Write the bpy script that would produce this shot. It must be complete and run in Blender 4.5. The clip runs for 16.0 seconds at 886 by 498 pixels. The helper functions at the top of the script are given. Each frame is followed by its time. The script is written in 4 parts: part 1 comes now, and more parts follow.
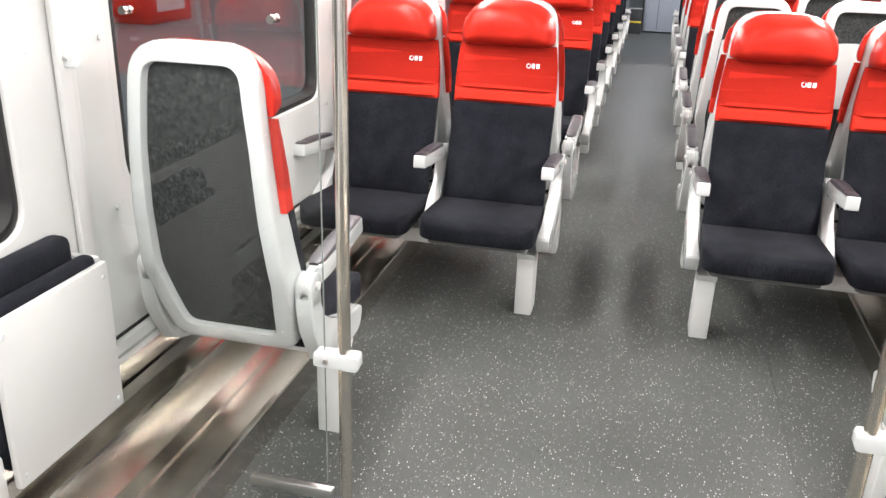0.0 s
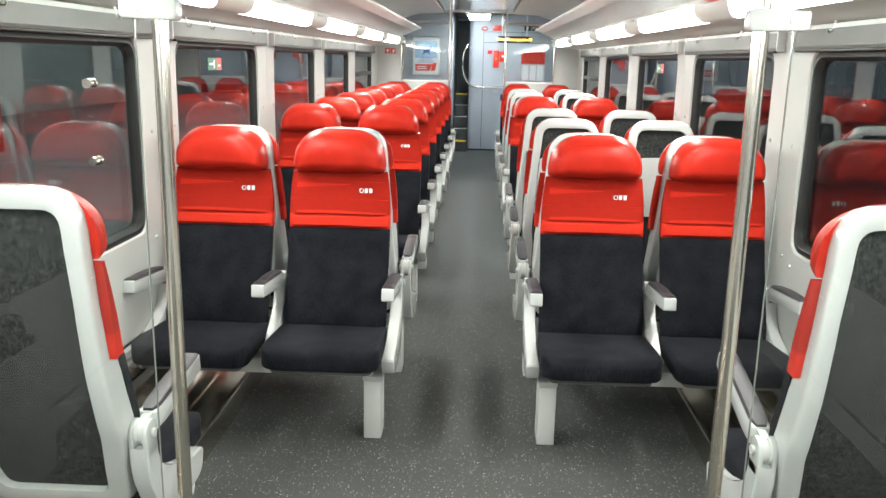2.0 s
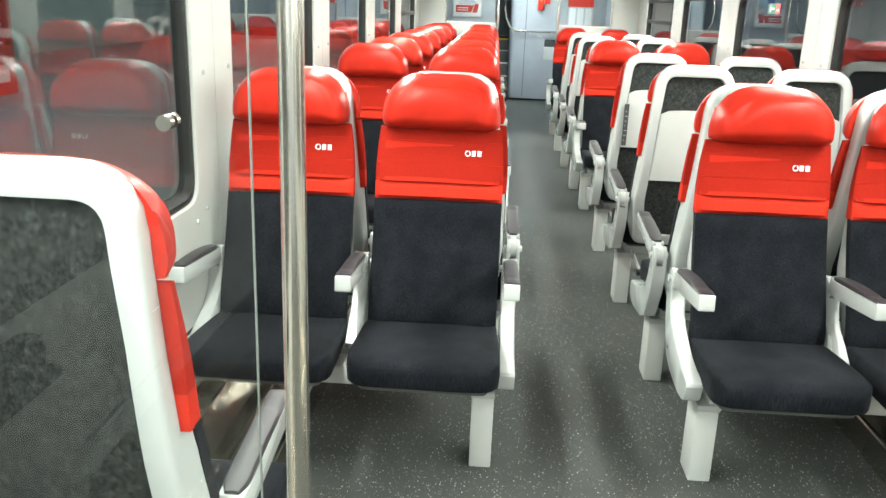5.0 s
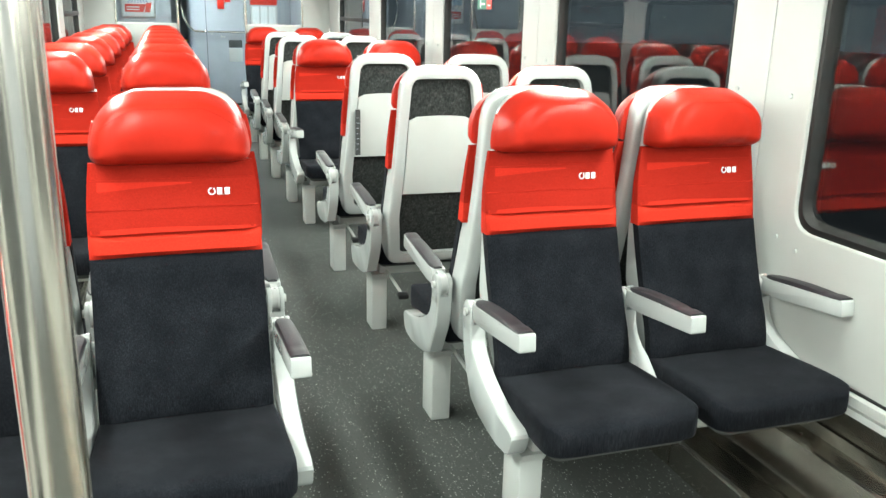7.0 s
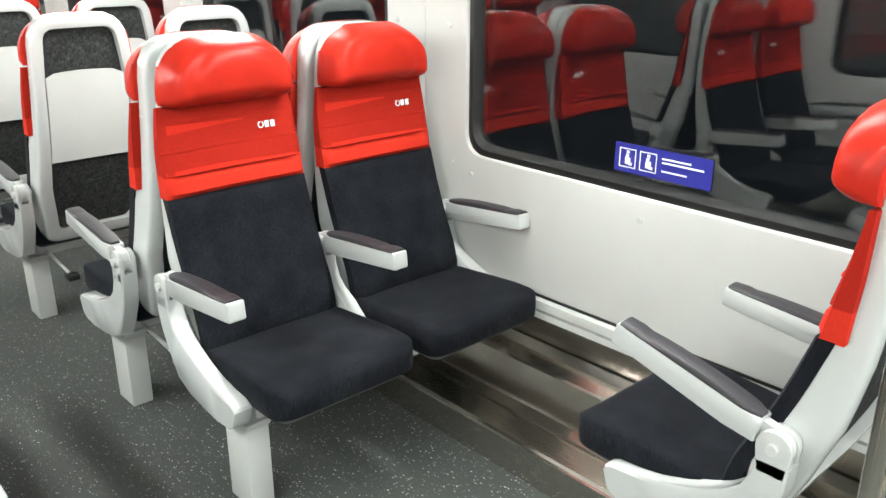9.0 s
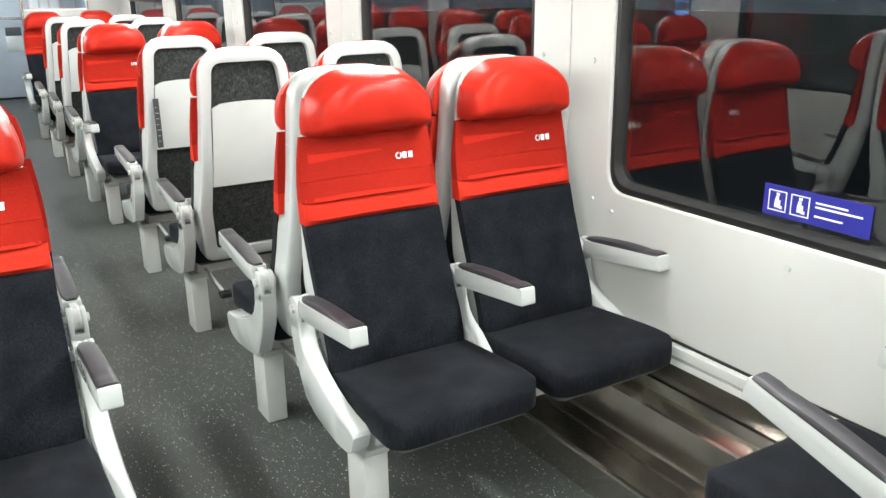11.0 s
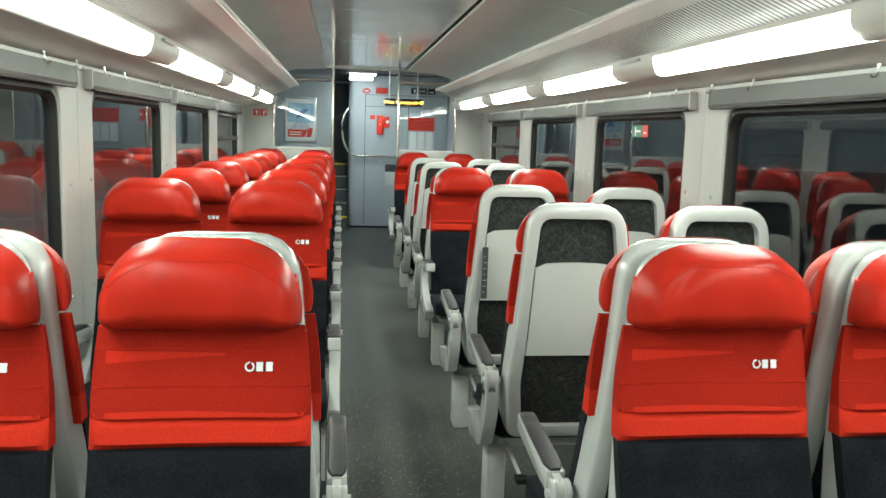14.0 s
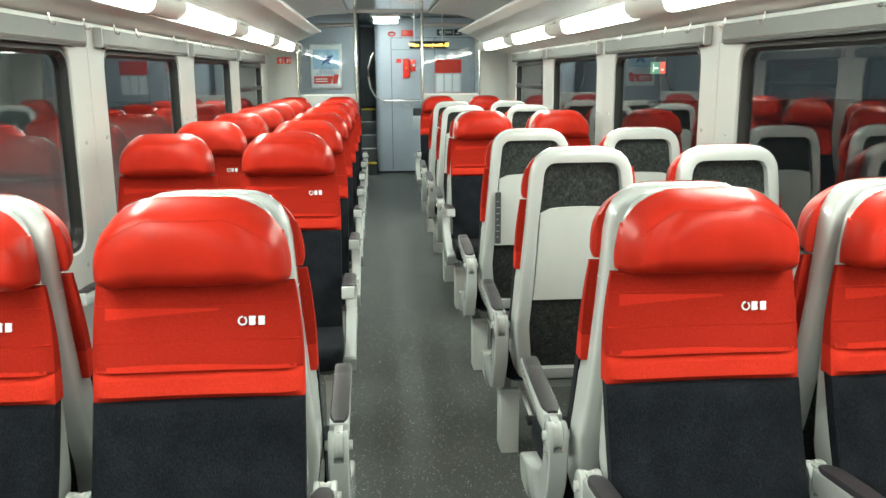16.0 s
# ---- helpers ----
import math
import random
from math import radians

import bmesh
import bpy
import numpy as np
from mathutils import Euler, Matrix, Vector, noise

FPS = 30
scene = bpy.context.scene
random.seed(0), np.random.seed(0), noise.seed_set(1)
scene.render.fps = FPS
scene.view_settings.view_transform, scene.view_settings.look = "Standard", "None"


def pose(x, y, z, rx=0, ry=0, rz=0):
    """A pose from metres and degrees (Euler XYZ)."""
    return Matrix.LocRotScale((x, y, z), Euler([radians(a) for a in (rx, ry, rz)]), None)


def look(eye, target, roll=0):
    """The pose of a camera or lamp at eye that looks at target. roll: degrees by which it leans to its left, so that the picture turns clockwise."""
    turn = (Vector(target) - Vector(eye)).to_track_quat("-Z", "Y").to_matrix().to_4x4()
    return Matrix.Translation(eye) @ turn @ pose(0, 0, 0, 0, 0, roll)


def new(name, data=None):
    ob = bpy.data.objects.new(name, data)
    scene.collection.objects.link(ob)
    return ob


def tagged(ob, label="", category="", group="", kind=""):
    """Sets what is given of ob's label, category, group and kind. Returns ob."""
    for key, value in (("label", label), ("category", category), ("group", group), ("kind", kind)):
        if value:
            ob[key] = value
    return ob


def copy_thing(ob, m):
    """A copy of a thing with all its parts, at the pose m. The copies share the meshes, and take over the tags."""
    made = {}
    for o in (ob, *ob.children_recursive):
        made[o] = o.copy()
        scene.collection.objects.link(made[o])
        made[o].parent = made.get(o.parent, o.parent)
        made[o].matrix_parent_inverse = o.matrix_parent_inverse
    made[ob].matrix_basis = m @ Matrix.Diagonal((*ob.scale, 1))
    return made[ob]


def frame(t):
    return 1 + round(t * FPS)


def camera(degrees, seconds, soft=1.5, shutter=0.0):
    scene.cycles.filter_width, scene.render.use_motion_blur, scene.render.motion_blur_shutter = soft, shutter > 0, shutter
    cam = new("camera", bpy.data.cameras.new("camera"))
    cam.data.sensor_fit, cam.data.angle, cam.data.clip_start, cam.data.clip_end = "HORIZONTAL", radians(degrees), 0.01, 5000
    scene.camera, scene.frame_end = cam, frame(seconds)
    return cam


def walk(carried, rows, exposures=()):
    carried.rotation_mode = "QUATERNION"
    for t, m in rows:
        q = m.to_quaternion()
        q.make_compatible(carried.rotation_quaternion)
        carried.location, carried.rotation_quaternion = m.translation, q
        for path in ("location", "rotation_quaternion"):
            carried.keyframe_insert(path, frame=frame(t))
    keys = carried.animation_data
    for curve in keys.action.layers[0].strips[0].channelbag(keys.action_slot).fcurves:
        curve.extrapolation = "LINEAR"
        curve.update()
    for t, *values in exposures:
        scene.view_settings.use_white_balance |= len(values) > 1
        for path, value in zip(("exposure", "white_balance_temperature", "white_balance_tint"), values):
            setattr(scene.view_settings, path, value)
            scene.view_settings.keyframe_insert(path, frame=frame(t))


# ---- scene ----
cam = camera(56.4, 16.0)

PATH = [
    (0, (0.041, 0.04, 1.522), (-0.391, 1.854, 0.798), 1.9),
    (0.5, (0.057, 0.041, 1.533), (-0.264, 1.9, 0.867), 1.4),
    (1, (0.066, 0.042, 1.543), (-0.135, 1.936, 0.933), 1.2),
    (1.5, (0.066, 0.034, 1.553), (-0.06, 1.957, 1.018), 1.6),
    (2, (0.047, 0.035, 1.553), (-0.031, 1.983, 1.105), 1.2),
    (2.5, (0.017, 0.083, 1.551), (-0.015, 2.043, 1.153), 1.3),
    (3, (-0.004, 0.211, 1.546), (-0.032, 2.169, 1.138), 1.6),
    (3.5, (-0.049, 0.35, 1.532), (-0.113, 2.276, 0.994), 2.9),
    (4, (-0.147, 0.486, 1.513), (-0.287, 2.396, 0.937), 2.4),
    (6.5, (-0.564, 1.206, 1.447), (-0.26, 3.107, 0.905), 0.6),
    (7, (-0.551, 1.33, 1.462), (0.061, 3.152, 0.911), 1.4),
    (7.5, (-0.522, 1.417, 1.473), (0.359, 3.122, 0.911), 1.0),
    (8, (-0.557, 1.464, 1.464), (0.636, 2.934, 0.817), -0.0),
    (8.2, (-0.57, 1.471, 1.468), (0.699, 2.852, 0.773), 0.1),
    (10.5, (-0.556, 1.397, 1.49), (0.608, 2.885, 0.833), -0.4),
    (11, (-0.487, 1.422, 1.473), (0.488, 3.057, 0.862), -0.8),
    (11.5, (-0.442, 1.455, 1.464), (0.338, 3.209, 0.904), -0.7),
    (12, (-0.411, 1.556, 1.47), (0.176, 3.398, 0.958), -0.1),
    (12.5, (-0.374, 1.689, 1.479), (0.029, 3.612, 1.106), 0.1),
    (13, (-0.365, 1.771, 1.492), (-0.033, 3.712, 1.139), -0.1),
    (13.5, (-0.328, 1.837, 1.478), (0.056, 3.784, 1.23), 3.4),
    (14, (-0.273, 1.894, 1.473), (-0.025, 3.859, 1.196), 1.7),
    (14.5, (-0.232, 1.916, 1.476), (-0.004, 3.879, 1.169), 1.3),
    (15, (-0.209, 1.855, 1.482), (0.009, 3.817, 1.165), 0.6),
    (15.5, (-0.201, 1.845, 1.487), (-0.023, 3.801, 1.111), -0.8),
    (16, (-0.162, 1.865, 1.497), (-0.008, 3.815, 1.081), -0.4),
]
walk(cam, [(t, look(eye, target, roll)) for t, eye, target, roll in PATH],
     [(0.0, 1.68, 6450, 14), (0.5, 1.66, 6450, 12), (1.5, 1.55, 6500, 6), (2.0, 1.25, 6450, 3), (2.5, 1.03, 6400, 3), (3.0, 1.0, 6400, 3),
      (3.5, 1.25, 6400, 2), (4.0, 1.70, 6400, -4), (6.5, 1.5, 6300, -4), (7.0, 1.55, 6250, -6), (8.0, 1.45, 6250, 0),
      (10.5, 1.45, 6250, 3), (11.5, 1.5, 6300, 1), (12.0, 1.4, 6350, -4), (12.5, 1.16, 6350, -9), (13.5, 0.66, 6450, -9), (15.0, 0.68, 6450, -9), (15.5, 0.78, 6450, -9), (16.0, 1.0, 6500, -9)])

# ---- world and light ----
world = bpy.data.worlds.new("night")
scene.world = world
world.use_nodes = True
sky = world.node_tree.nodes["Background"]
sky.inputs[0].default_value = (0.13, 0.15, 0.18, 1)
sky.inputs[1].default_value = 0.16
LAMP_POWER = 18.5

# ---- the plan, in metres ----
WALL_X = 1.345          # inner face of the side walls
JOINT0, PERIOD = 3.64, 1.84   # joints between wall panels
BACK_Y, FRONT_Y = -2.2, 11.4  # rear wall and far glass partition
END_Y = 14.6            # grey cabinet at the far end
BENCH_X = {-1: 0.805, 1: 0.788}   # centre of a double seat, by its facing
LIP_X, LIP_Z = 0.72, 1.925    # inner edge of the luggage racks
CEILING_Z = 2.2


# ---- materials ----
def shader(name):
    m = bpy.data.materials.new(name)
    m.use_nodes = True
    t = m.node_tree
    return m, t, t.nodes["Principled BSDF"]


def node(t, kind, **values):
    n = t.nodes.new(kind)
    for key, value in values.items():
        n.inputs[key].default_value = value
    return n


def coords(t, scale=(1, 1, 1), space="Object"):
    c = t.nodes.new("ShaderNodeTexCoord")
    m = t.nodes.new("ShaderNodeMapping")
    m.inputs["Scale"].default_value = scale
    t.links.new(c.outputs[space], m.inputs["Vector"])
    info = t.nodes.new("ShaderNodeObjectInfo")
    shift = t.nodes.new("ShaderNodeMath")
    shift.operation = "MULTIPLY"
    shift.inputs[1].default_value = 57.0
    t.links.new(info.outputs["Random"], shift.inputs[0])
    t.links.new(shift.outputs[0], m.inputs["Location"])
    return m.outputs["Vector"]


def ramp(t, fac, stops):
    r = t.nodes.new("ShaderNodeValToRGB")
    while len(r.color_ramp.elements) < len(stops):
        r.color_ramp.elements.new(0.5)
    for e, (p, c) in zip(r.color_ramp.elements, stops):
        e.position, e.color = p, (*c, 1)
    t.links.new(fac, r.inputs["Fac"])
    return r.outputs["Color"]


def bump(t, p, height, strength, distance=0.002):
    b = node(t, "ShaderNodeBump", Strength=strength, Distance=distance)
    t.links.new(height, b.inputs["Height"])
    t.links.new(b.outputs["Normal"], p.inputs["Normal"])


def plain(name, colour, rough=0.5, metal=0.0, vary=0.12, grain=300.0, relief=0.05, cloud=3.0, coat=0.0, gloss=0.5):
    """Paint, plastic or metal: cloudy variation of tone and gloss, and a fine grain."""
    m, t, p = shader(name)
    v = coords(t)
    big = node(t, "ShaderNodeTexNoise", Scale=cloud, Detail=5.0, Roughness=0.6)
    fine = node(t, "ShaderNodeTexNoise", Scale=grain, Detail=2.0)
    t.links.new(v, big.inputs["Vector"])
    t.links.new(v, fine.inputs["Vector"])
    lo = tuple(c * (1 - vary) for c in colour)
    hi = tuple(min(1, c * (1 + vary)) for c in colour)
    col = ramp(t, big.outputs["Fac"], [(0.3, lo), (0.7, hi)])
    t.links.new(col, p.inputs["Base Color"])
    r = t.nodes.new("ShaderNodeMapRange")
    r.inputs["To Min"].default_value, r.inputs["To Max"].default_value = rough * 0.8, min(1, rough * 1.25)
    t.links.new(big.outputs["Fac"], r.inputs["Value"])
    t.links.new(r.outputs["Result"], p.inputs["Roughness"])
    p.inputs["Metallic"].default_value = metal
    p.inputs["Coat Weight"].default_value = coat
    p.inputs["Specular IOR Level"].default_value = gloss
    bump(t, p, fine.outputs["Fac"], relief, 0.001)
    return m


def fabric(name, dark, light, fleck=(0.5, 0.5, 0.5), fleck_at=0.72, stretch=(260, 900, 60), soft=4.0, cloud=0.4, sheen=False):
    """Woven moquette: vertical ribs, mottled pile, a little sheen."""
    m, t, p = shader(name)
    weave = node(t, "ShaderNodeTexNoise", Scale=1.0, Detail=3.0, Roughness=0.7)
    t.links.new(coords(t, stretch), weave.inputs["Vector"])
    pile = node(t, "ShaderNodeTexNoise", Scale=soft, Detail=4.0)
    t.links.new(coords(t), pile.inputs["Vector"])
    mix = t.nodes.new("ShaderNodeMath")
    mix.operation = "MULTIPLY_ADD"
    mix.inputs[1].default_value = cloud
    t.links.new(pile.outputs["Fac"], mix.inputs[0])
    t.links.new(weave.outputs["Fac"], mix.inputs[2])
    col = ramp(t, mix.outputs[0], [(0.36 + 0.5 * cloud, dark), (0.62 + 0.5 * cloud, light), (0.62 + 0.5 * cloud + 0.12 * fleck_at, fleck)])
    t.links.new(col, p.inputs["Base Color"])
    p.inputs["Roughness"].default_value = 0.92
    p.inputs["Sheen Weight"].default_value = 0.075 if sheen else 0.0
    p.inputs["Sheen Tint"].default_value = (0.5, 0.52, 0.58, 1)
    p.inputs["Sheen Roughness"].default_value = 0.4
    p.inputs["Specular IOR Level"].default_value = 0.08
    bump(t, p, weave.outputs["Fac"], 0.5, 0.0015)
    return m


def make_floor_material():
    """Dark grey-green rubber with pale chips, scuffed and half glossy."""
    m, t, p = shader("rubber_floor")
    v = coords(t)
    cells = node(t, "ShaderNodeTexVoronoi", Scale=165.0, Randomness=1.0)
    t.links.new(coords(t, (1.0, 0.5, 1.0)), cells.inputs["Vector"])
    pick = t.nodes.new("ShaderNodeSeparateColor")
    t.links.new(cells.outputs["Color"], pick.inputs["Color"])
    near = t.nodes.new("ShaderNodeMath")
    near.operation = "LESS_THAN"
    near.inputs[1].default_value = 0.33
    t.links.new(cells.outputs["Distance"], near.inputs[0])
    some = t.nodes.new("ShaderNodeMath")
    some.operation = "GREATER_THAN"
    some.inputs[1].default_value = 0.42
    t.links.new(pick.outputs["Red"], some.inputs[0])
    both = t.nodes.new("ShaderNodeMath")
    both.operation = "MULTIPLY"
    t.links.new(near.outputs[0], both.inputs[0])
    t.links.new(some.outputs[0], both.inputs[1])
    worn = node(t, "ShaderNodeTexNoise", Scale=1.6, Detail=2.5, Roughness=0.5)
    t.links.new(v, worn.inputs["Vector"])
    base = ramp(t, worn.outputs["Fac"], [(0.25, (0.053, 0.0565, 0.054)), (0.78, (0.082, 0.0865, 0.083))])
    chip = ramp(t, pick.outputs["Green"], [(0.0, (0.030, 0.036, 0.034)), (0.40, (0.095, 0.105, 0.095)), (0.78, (0.17, 0.18, 0.172)), (1.0, (0.41, 0.42, 0.40))])
    mix = t.nodes.new("ShaderNodeMix")
    mix.data_type = "RGBA"
    t.links.new(both.outputs[0], mix.inputs["Factor"])
    t.links.new(base, mix.inputs["A"])
    t.links.new(chip, mix.inputs["B"])
    t.links.new(mix.outputs["Result"], p.inputs["Base Color"])
    p.inputs["Specular IOR Level"].default_value = 0.08
    r = t.nodes.new("ShaderNodeMapRange")
    r.inputs["To Min"].default_value, r.inputs["To Max"].default_value = 0.40, 0.54
    t.links.new(worn.outputs["Fac"], r.inputs["Value"])
    t.links.new(r.outputs["Result"], p.inputs["Roughness"])
    fine = node(t, "ShaderNodeTexNoise", Scale=220.0, Detail=2.0)
    t.links.new(v, fine.inputs["Vector"])
    bump(t, p, fine.outputs["Fac"], 0.15, 0.001)
    return m


def brushed(name, colour, rough, stretch):
    """Brushed or rolled metal with drawn-out streaks."""
    m, t, p = shader(name)
    n = node(t, "ShaderNodeTexNoise", Scale=1.0, Detail=4.0, Roughness=0.6)
    t.links.new(coords(t, stretch), n.inputs["Vector"])
    col = ramp(t, n.outputs["Fac"], [(0.3, tuple(c * 0.9 for c in colour)), (0.7, colour)])
    t.links.new(col, p.inputs["Base Color"])
    r = t.nodes.new("ShaderNodeMapRange")
    r.inputs["To Min"].default_value, r.inputs["To Max"].default_value = rough * 0.85, rough * 1.2
    t.links.new(n.outputs["Fac"], r.inputs["Value"])
    t.links.new(r.outputs["Result"], p.inputs["Roughness"])
    p.inputs["Metallic"].default_value = 1.0
    bump(t, p, n.outputs["Fac"], 0.03, 0.0006)
    return m


def clear_glass(name, ior, tint):
    """A pane: see-through, with the gloss of its surfaces."""
    m = bpy.data.materials.new(name)
    m.use_nodes = True
    t = m.node_tree
    t.nodes.clear()
    out = t.nodes.new("ShaderNodeOutputMaterial")
    mix = t.nodes.new("ShaderNodeMixShader")
    see = t.nodes.new("ShaderNodeBsdfTransparent")
    see.inputs["Color"].default_value = (*tint, 1)
    gloss = t.nodes.new("ShaderNodeBsdfGlossy")
    gloss.inputs["Roughness"].default_value = 0.012
    fres = t.nodes.new("ShaderNodeFresnel")
    fres.inputs["IOR"].default_value = ior
    t.links.new(fres.outputs[0], mix.inputs[0])
    t.links.new(see.outputs[0], mix.inputs[1])
    t.links.new(gloss.outputs[0], mix.inputs[2])
    t.links.new(mix.outputs[0], out.inputs["Surface"])
    return m


def glow(name, colour, power):
    m, t, p = shader(name)
    p.inputs["Base Color"].default_value = (0.8, 0.8, 0.8, 1)
    p.inputs["Emission Color"].default_value = (*colour, 1)
    p.inputs["Emission Strength"].default_value = power
    return m


FLOOR = make_floor_material()
WHITE = plain("white_panel", (0.43, 0.437, 0.422), 0.38, vary=0.05, cloud=1.6, relief=0.04)
SHELL = plain("seat_plastic", (0.475, 0.495, 0.488), 0.22, vary=0.05, relief=0.02, coat=0.5)
FLAP = plain("flap_plastic", (0.51, 0.53, 0.515), 0.42, vary=0.05, relief=0.10)
LEG = plain("leg_paint", (0.52, 0.534, 0.52), 0.38, vary=0.06, relief=0.08)
PAN = plain("seat_pan_paint", (0.075, 0.077, 0.075), 0.5, vary=0.1)
HOUSING = plain("hinge_plastic", (0.50, 0.51, 0.50), 0.4, vary=0.06)
PADS = plain("armrest_rubber", (0.026, 0.024, 0.029), 0.5, vary=0.2, grain=500, relief=0.2)
LEATHER = plain("red_leather", (0.40, 0.0195, 0.011), 0.30, vary=0.12, grain=420.0, relief=0.22, cloud=9.0, gloss=0.12)
RED_CLOTH = fabric("red_cloth", (0.285, 0.014, 0.008), (0.335, 0.0175, 0.010), (0.365, 0.020, 0.012), 0.9)
RED_BRIGHT = fabric("bright_red_cloth", (0.44, 0.023, 0.013), (0.53, 0.030, 0.016), (0.60, 0.040, 0.022), 0.9)
RED_PLEAT = fabric("pleat_cloth", (0.45, 0.021, 0.012), (0.53, 0.027, 0.015), (0.57, 0.033, 0.019), 0.9)
DARK_CLOTH = fabric("dark_cloth", (0.0052, 0.0060, 0.0083), (0.0128, 0.0140, 0.0178), (0.0205, 0.022, 0.0270), 1.1, stretch=(300, 500, 36), soft=11.0, cloud=0.55, sheen=True)
BACK_CLOTH = fabric("grey_back_cloth", (0.021, 0.0225, 0.0222), (0.044, 0.047, 0.046), (0.072, 0.076, 0.074), 0.9, (130, 130, 90), 48.0, 0.5)
STEEL = brushed("floor_steel", (0.72, 0.68, 0.62), 0.19, (9, 0.8, 9))
POLE = brushed("brushed_steel", (0.78, 0.735, 0.66), 0.19, (400, 400, 4))
ALU = brushed("rail_aluminium", (0.66, 0.66, 0.64), 0.30, (50, 3, 50))
RACK = plain("rack_metal", (0.68, 0.68, 0.66), 0.36, metal=0.05, vary=0.05)
LIP = plain("rack_edge_metal", (0.72, 0.73, 0.71), 0.30, metal=0.05, vary=0.05)
SLOT = plain("rack_slot", (0.085, 0.086, 0.082), 0.6, vary=0.1)
RUBBER = plain("window_rubber", (0.014, 0.014, 0.014), 0.42, vary=0.2, gloss=0.25)
BLIND = plain("blind_box", (0.078, 0.080, 0.076), 0.5, vary=0.06)
COVE = plain("cove_panel", (0.60, 0.60, 0.565), 0.42, vary=0.06)
COVE_DARK = plain("rack_sheet", (0.50, 0.51, 0.49), 0.34, metal=0.05, vary=0.06)
CEIL = plain("ceiling_panel", (0.60, 0.60, 0.58), 0.36, vary=0.07, cloud=1.2)
CEIL_MID = plain("ceiling_gloss", (0.58, 0.59, 0.58), 0.10, vary=0.05, metal=0.25)
BLUEGREY = plain("blue_grey_panel", (0.36, 0.385, 0.43), 0.35, vary=0.06)
DARKGREY = plain("dark_step", (0.045, 0.048, 0.05), 0.6, vary=0.2)
RED_PAINT = plain("red_paint", (0.62, 0.030, 0.016), 0.3, vary=0.05)
BLACK = plain("black_plastic", (0.012, 0.012, 0.013), 0.4, vary=0.2)
BLUE = plain("blue_sticker", (0.020, 0.022, 0.22), 0.35, vary=0.05)
PAPER = plain("print_white", (0.80, 0.82, 0.84), 0.5, vary=0.03)
PALE_BLUE = plain("print_pale_blue", (0.42, 0.62, 0.80), 0.5, vary=0.15, cloud=14.0)
PRINT_BLUE = plain("print_blue", (0.06, 0.12, 0.38), 0.5, vary=0.15)
GREEN = plain("sign_green", (0.018, 0.14, 0.085), 0.4, vary=0.05)
PRINT_GREY = plain("print_grey", (0.55, 0.56, 0.57), 0.5)
GLASS_EDGE = plain("glass_edge", (0.16, 0.18, 0.17), 0.15, vary=0.1)
YELLOW = plain("yellow_edge", (0.70, 0.50, 0.03), 0.5)
GLASS = clear_glass("window_glass", 2.25, (0.90, 0.93, 0.93))
SCREEN = clear_glass("screen_glass", 1.55, (0.93, 0.96, 0.95))
LIGHT = glow("lamp_tube", (1.0, 0.97, 0.93), LAMP_POWER * 3.95)
SOFT_LIGHT = glow("lamp_diffuser", (1.0, 0.97, 0.93), LAMP_POWER * 0.22)
LED = glow("led_amber", (1.0, 0.55, 0.03), 2.6)
BLUE_GLOW = glow("machine_light", (0.20, 0.42, 1.0), 1.5)
WHITE_GLOW = glow("machine_tube", (0.9, 0.95, 1.0), 3.0)
PAVING = plain("platform_paving", (0.22, 0.21, 0.22), 0.55, vary=0.15, grain=90, relief=0.2)
ASPHALT = plain("track_bed", (0.05, 0.05, 0.05), 0.9, vary=0.3, grain=30, relief=0.5)
STATION = plain("station_wall", (0.42, 0.45, 0.45), 0.6, vary=0.12, cloud=0.8)
PLATFORM_LIGHT = glow("platform_tube", (0.92, 1.0, 0.98), 46.0)
COOL = glow("ceiling_lamp_glow", (0.92, 0.97, 1.0), 90.0)


# ---- mesh helpers ----
def mesh_of(bm, material, name, smooth=True, crease=38):
    bmesh.ops.recalc_face_normals(bm, faces=bm.faces)
    me = bpy.data.meshes.new(name)
    bm.to_mesh(me)
    bm.free()
    me.materials.append(material)
    if smooth:
        me.polygons.foreach_set("use_smooth", [True] * len(me.polygons))
        me.set_sharp_from_angle(angle=radians(crease))
    return me


def part(name, bm, material, parent=None, label="", smooth=True):
    ob = new(name, mesh_of(bm, material, name, smooth))
    ob.parent = parent
    return tagged(ob, label)


def thing(name, label, category, group="", kind="", at=(0, 0, 0)):
    ob = new(name)
    ob.location = at
    ob.empty_display_size = 0.1
    return tagged(ob, label, category, group, kind)


def join(*bms):
    out = bms[0]
    for b in bms[1:]:
        tmp = bpy.data.meshes.new("tmp")
        b.to_mesh(tmp)
        b.free()
        out.from_mesh(tmp)
        bpy.data.meshes.remove(tmp)
    return out


def box(lo, hi, bevel=0.0, segments=2):
    bm = bmesh.new()
    bmesh.ops.create_cube(bm, size=1)
    for v in bm.verts:
        for i in range(3):
            v.co[i] = lo[i] + (v.co[i] + 0.5) * (hi[i] - lo[i])
    if bevel:
        bmesh.ops.bevel(bm, geom=bm.edges[:], offset=bevel, segments=segments, affect="EDGES", profile=0.5)
    return bm


def rod(a, b, r, n=14):
    bm = bmesh.new()
    a, b = Vector(a), Vector(b)
    m = Matrix.Translation((a + b) / 2) @ (b - a).to_track_quat("Z", "Y").to_matrix().to_4x4()
    bmesh.ops.create_cone(bm, segments=n, radius1=r, radius2=r, depth=(b - a).length, cap_ends=True, matrix=m)
    return bm


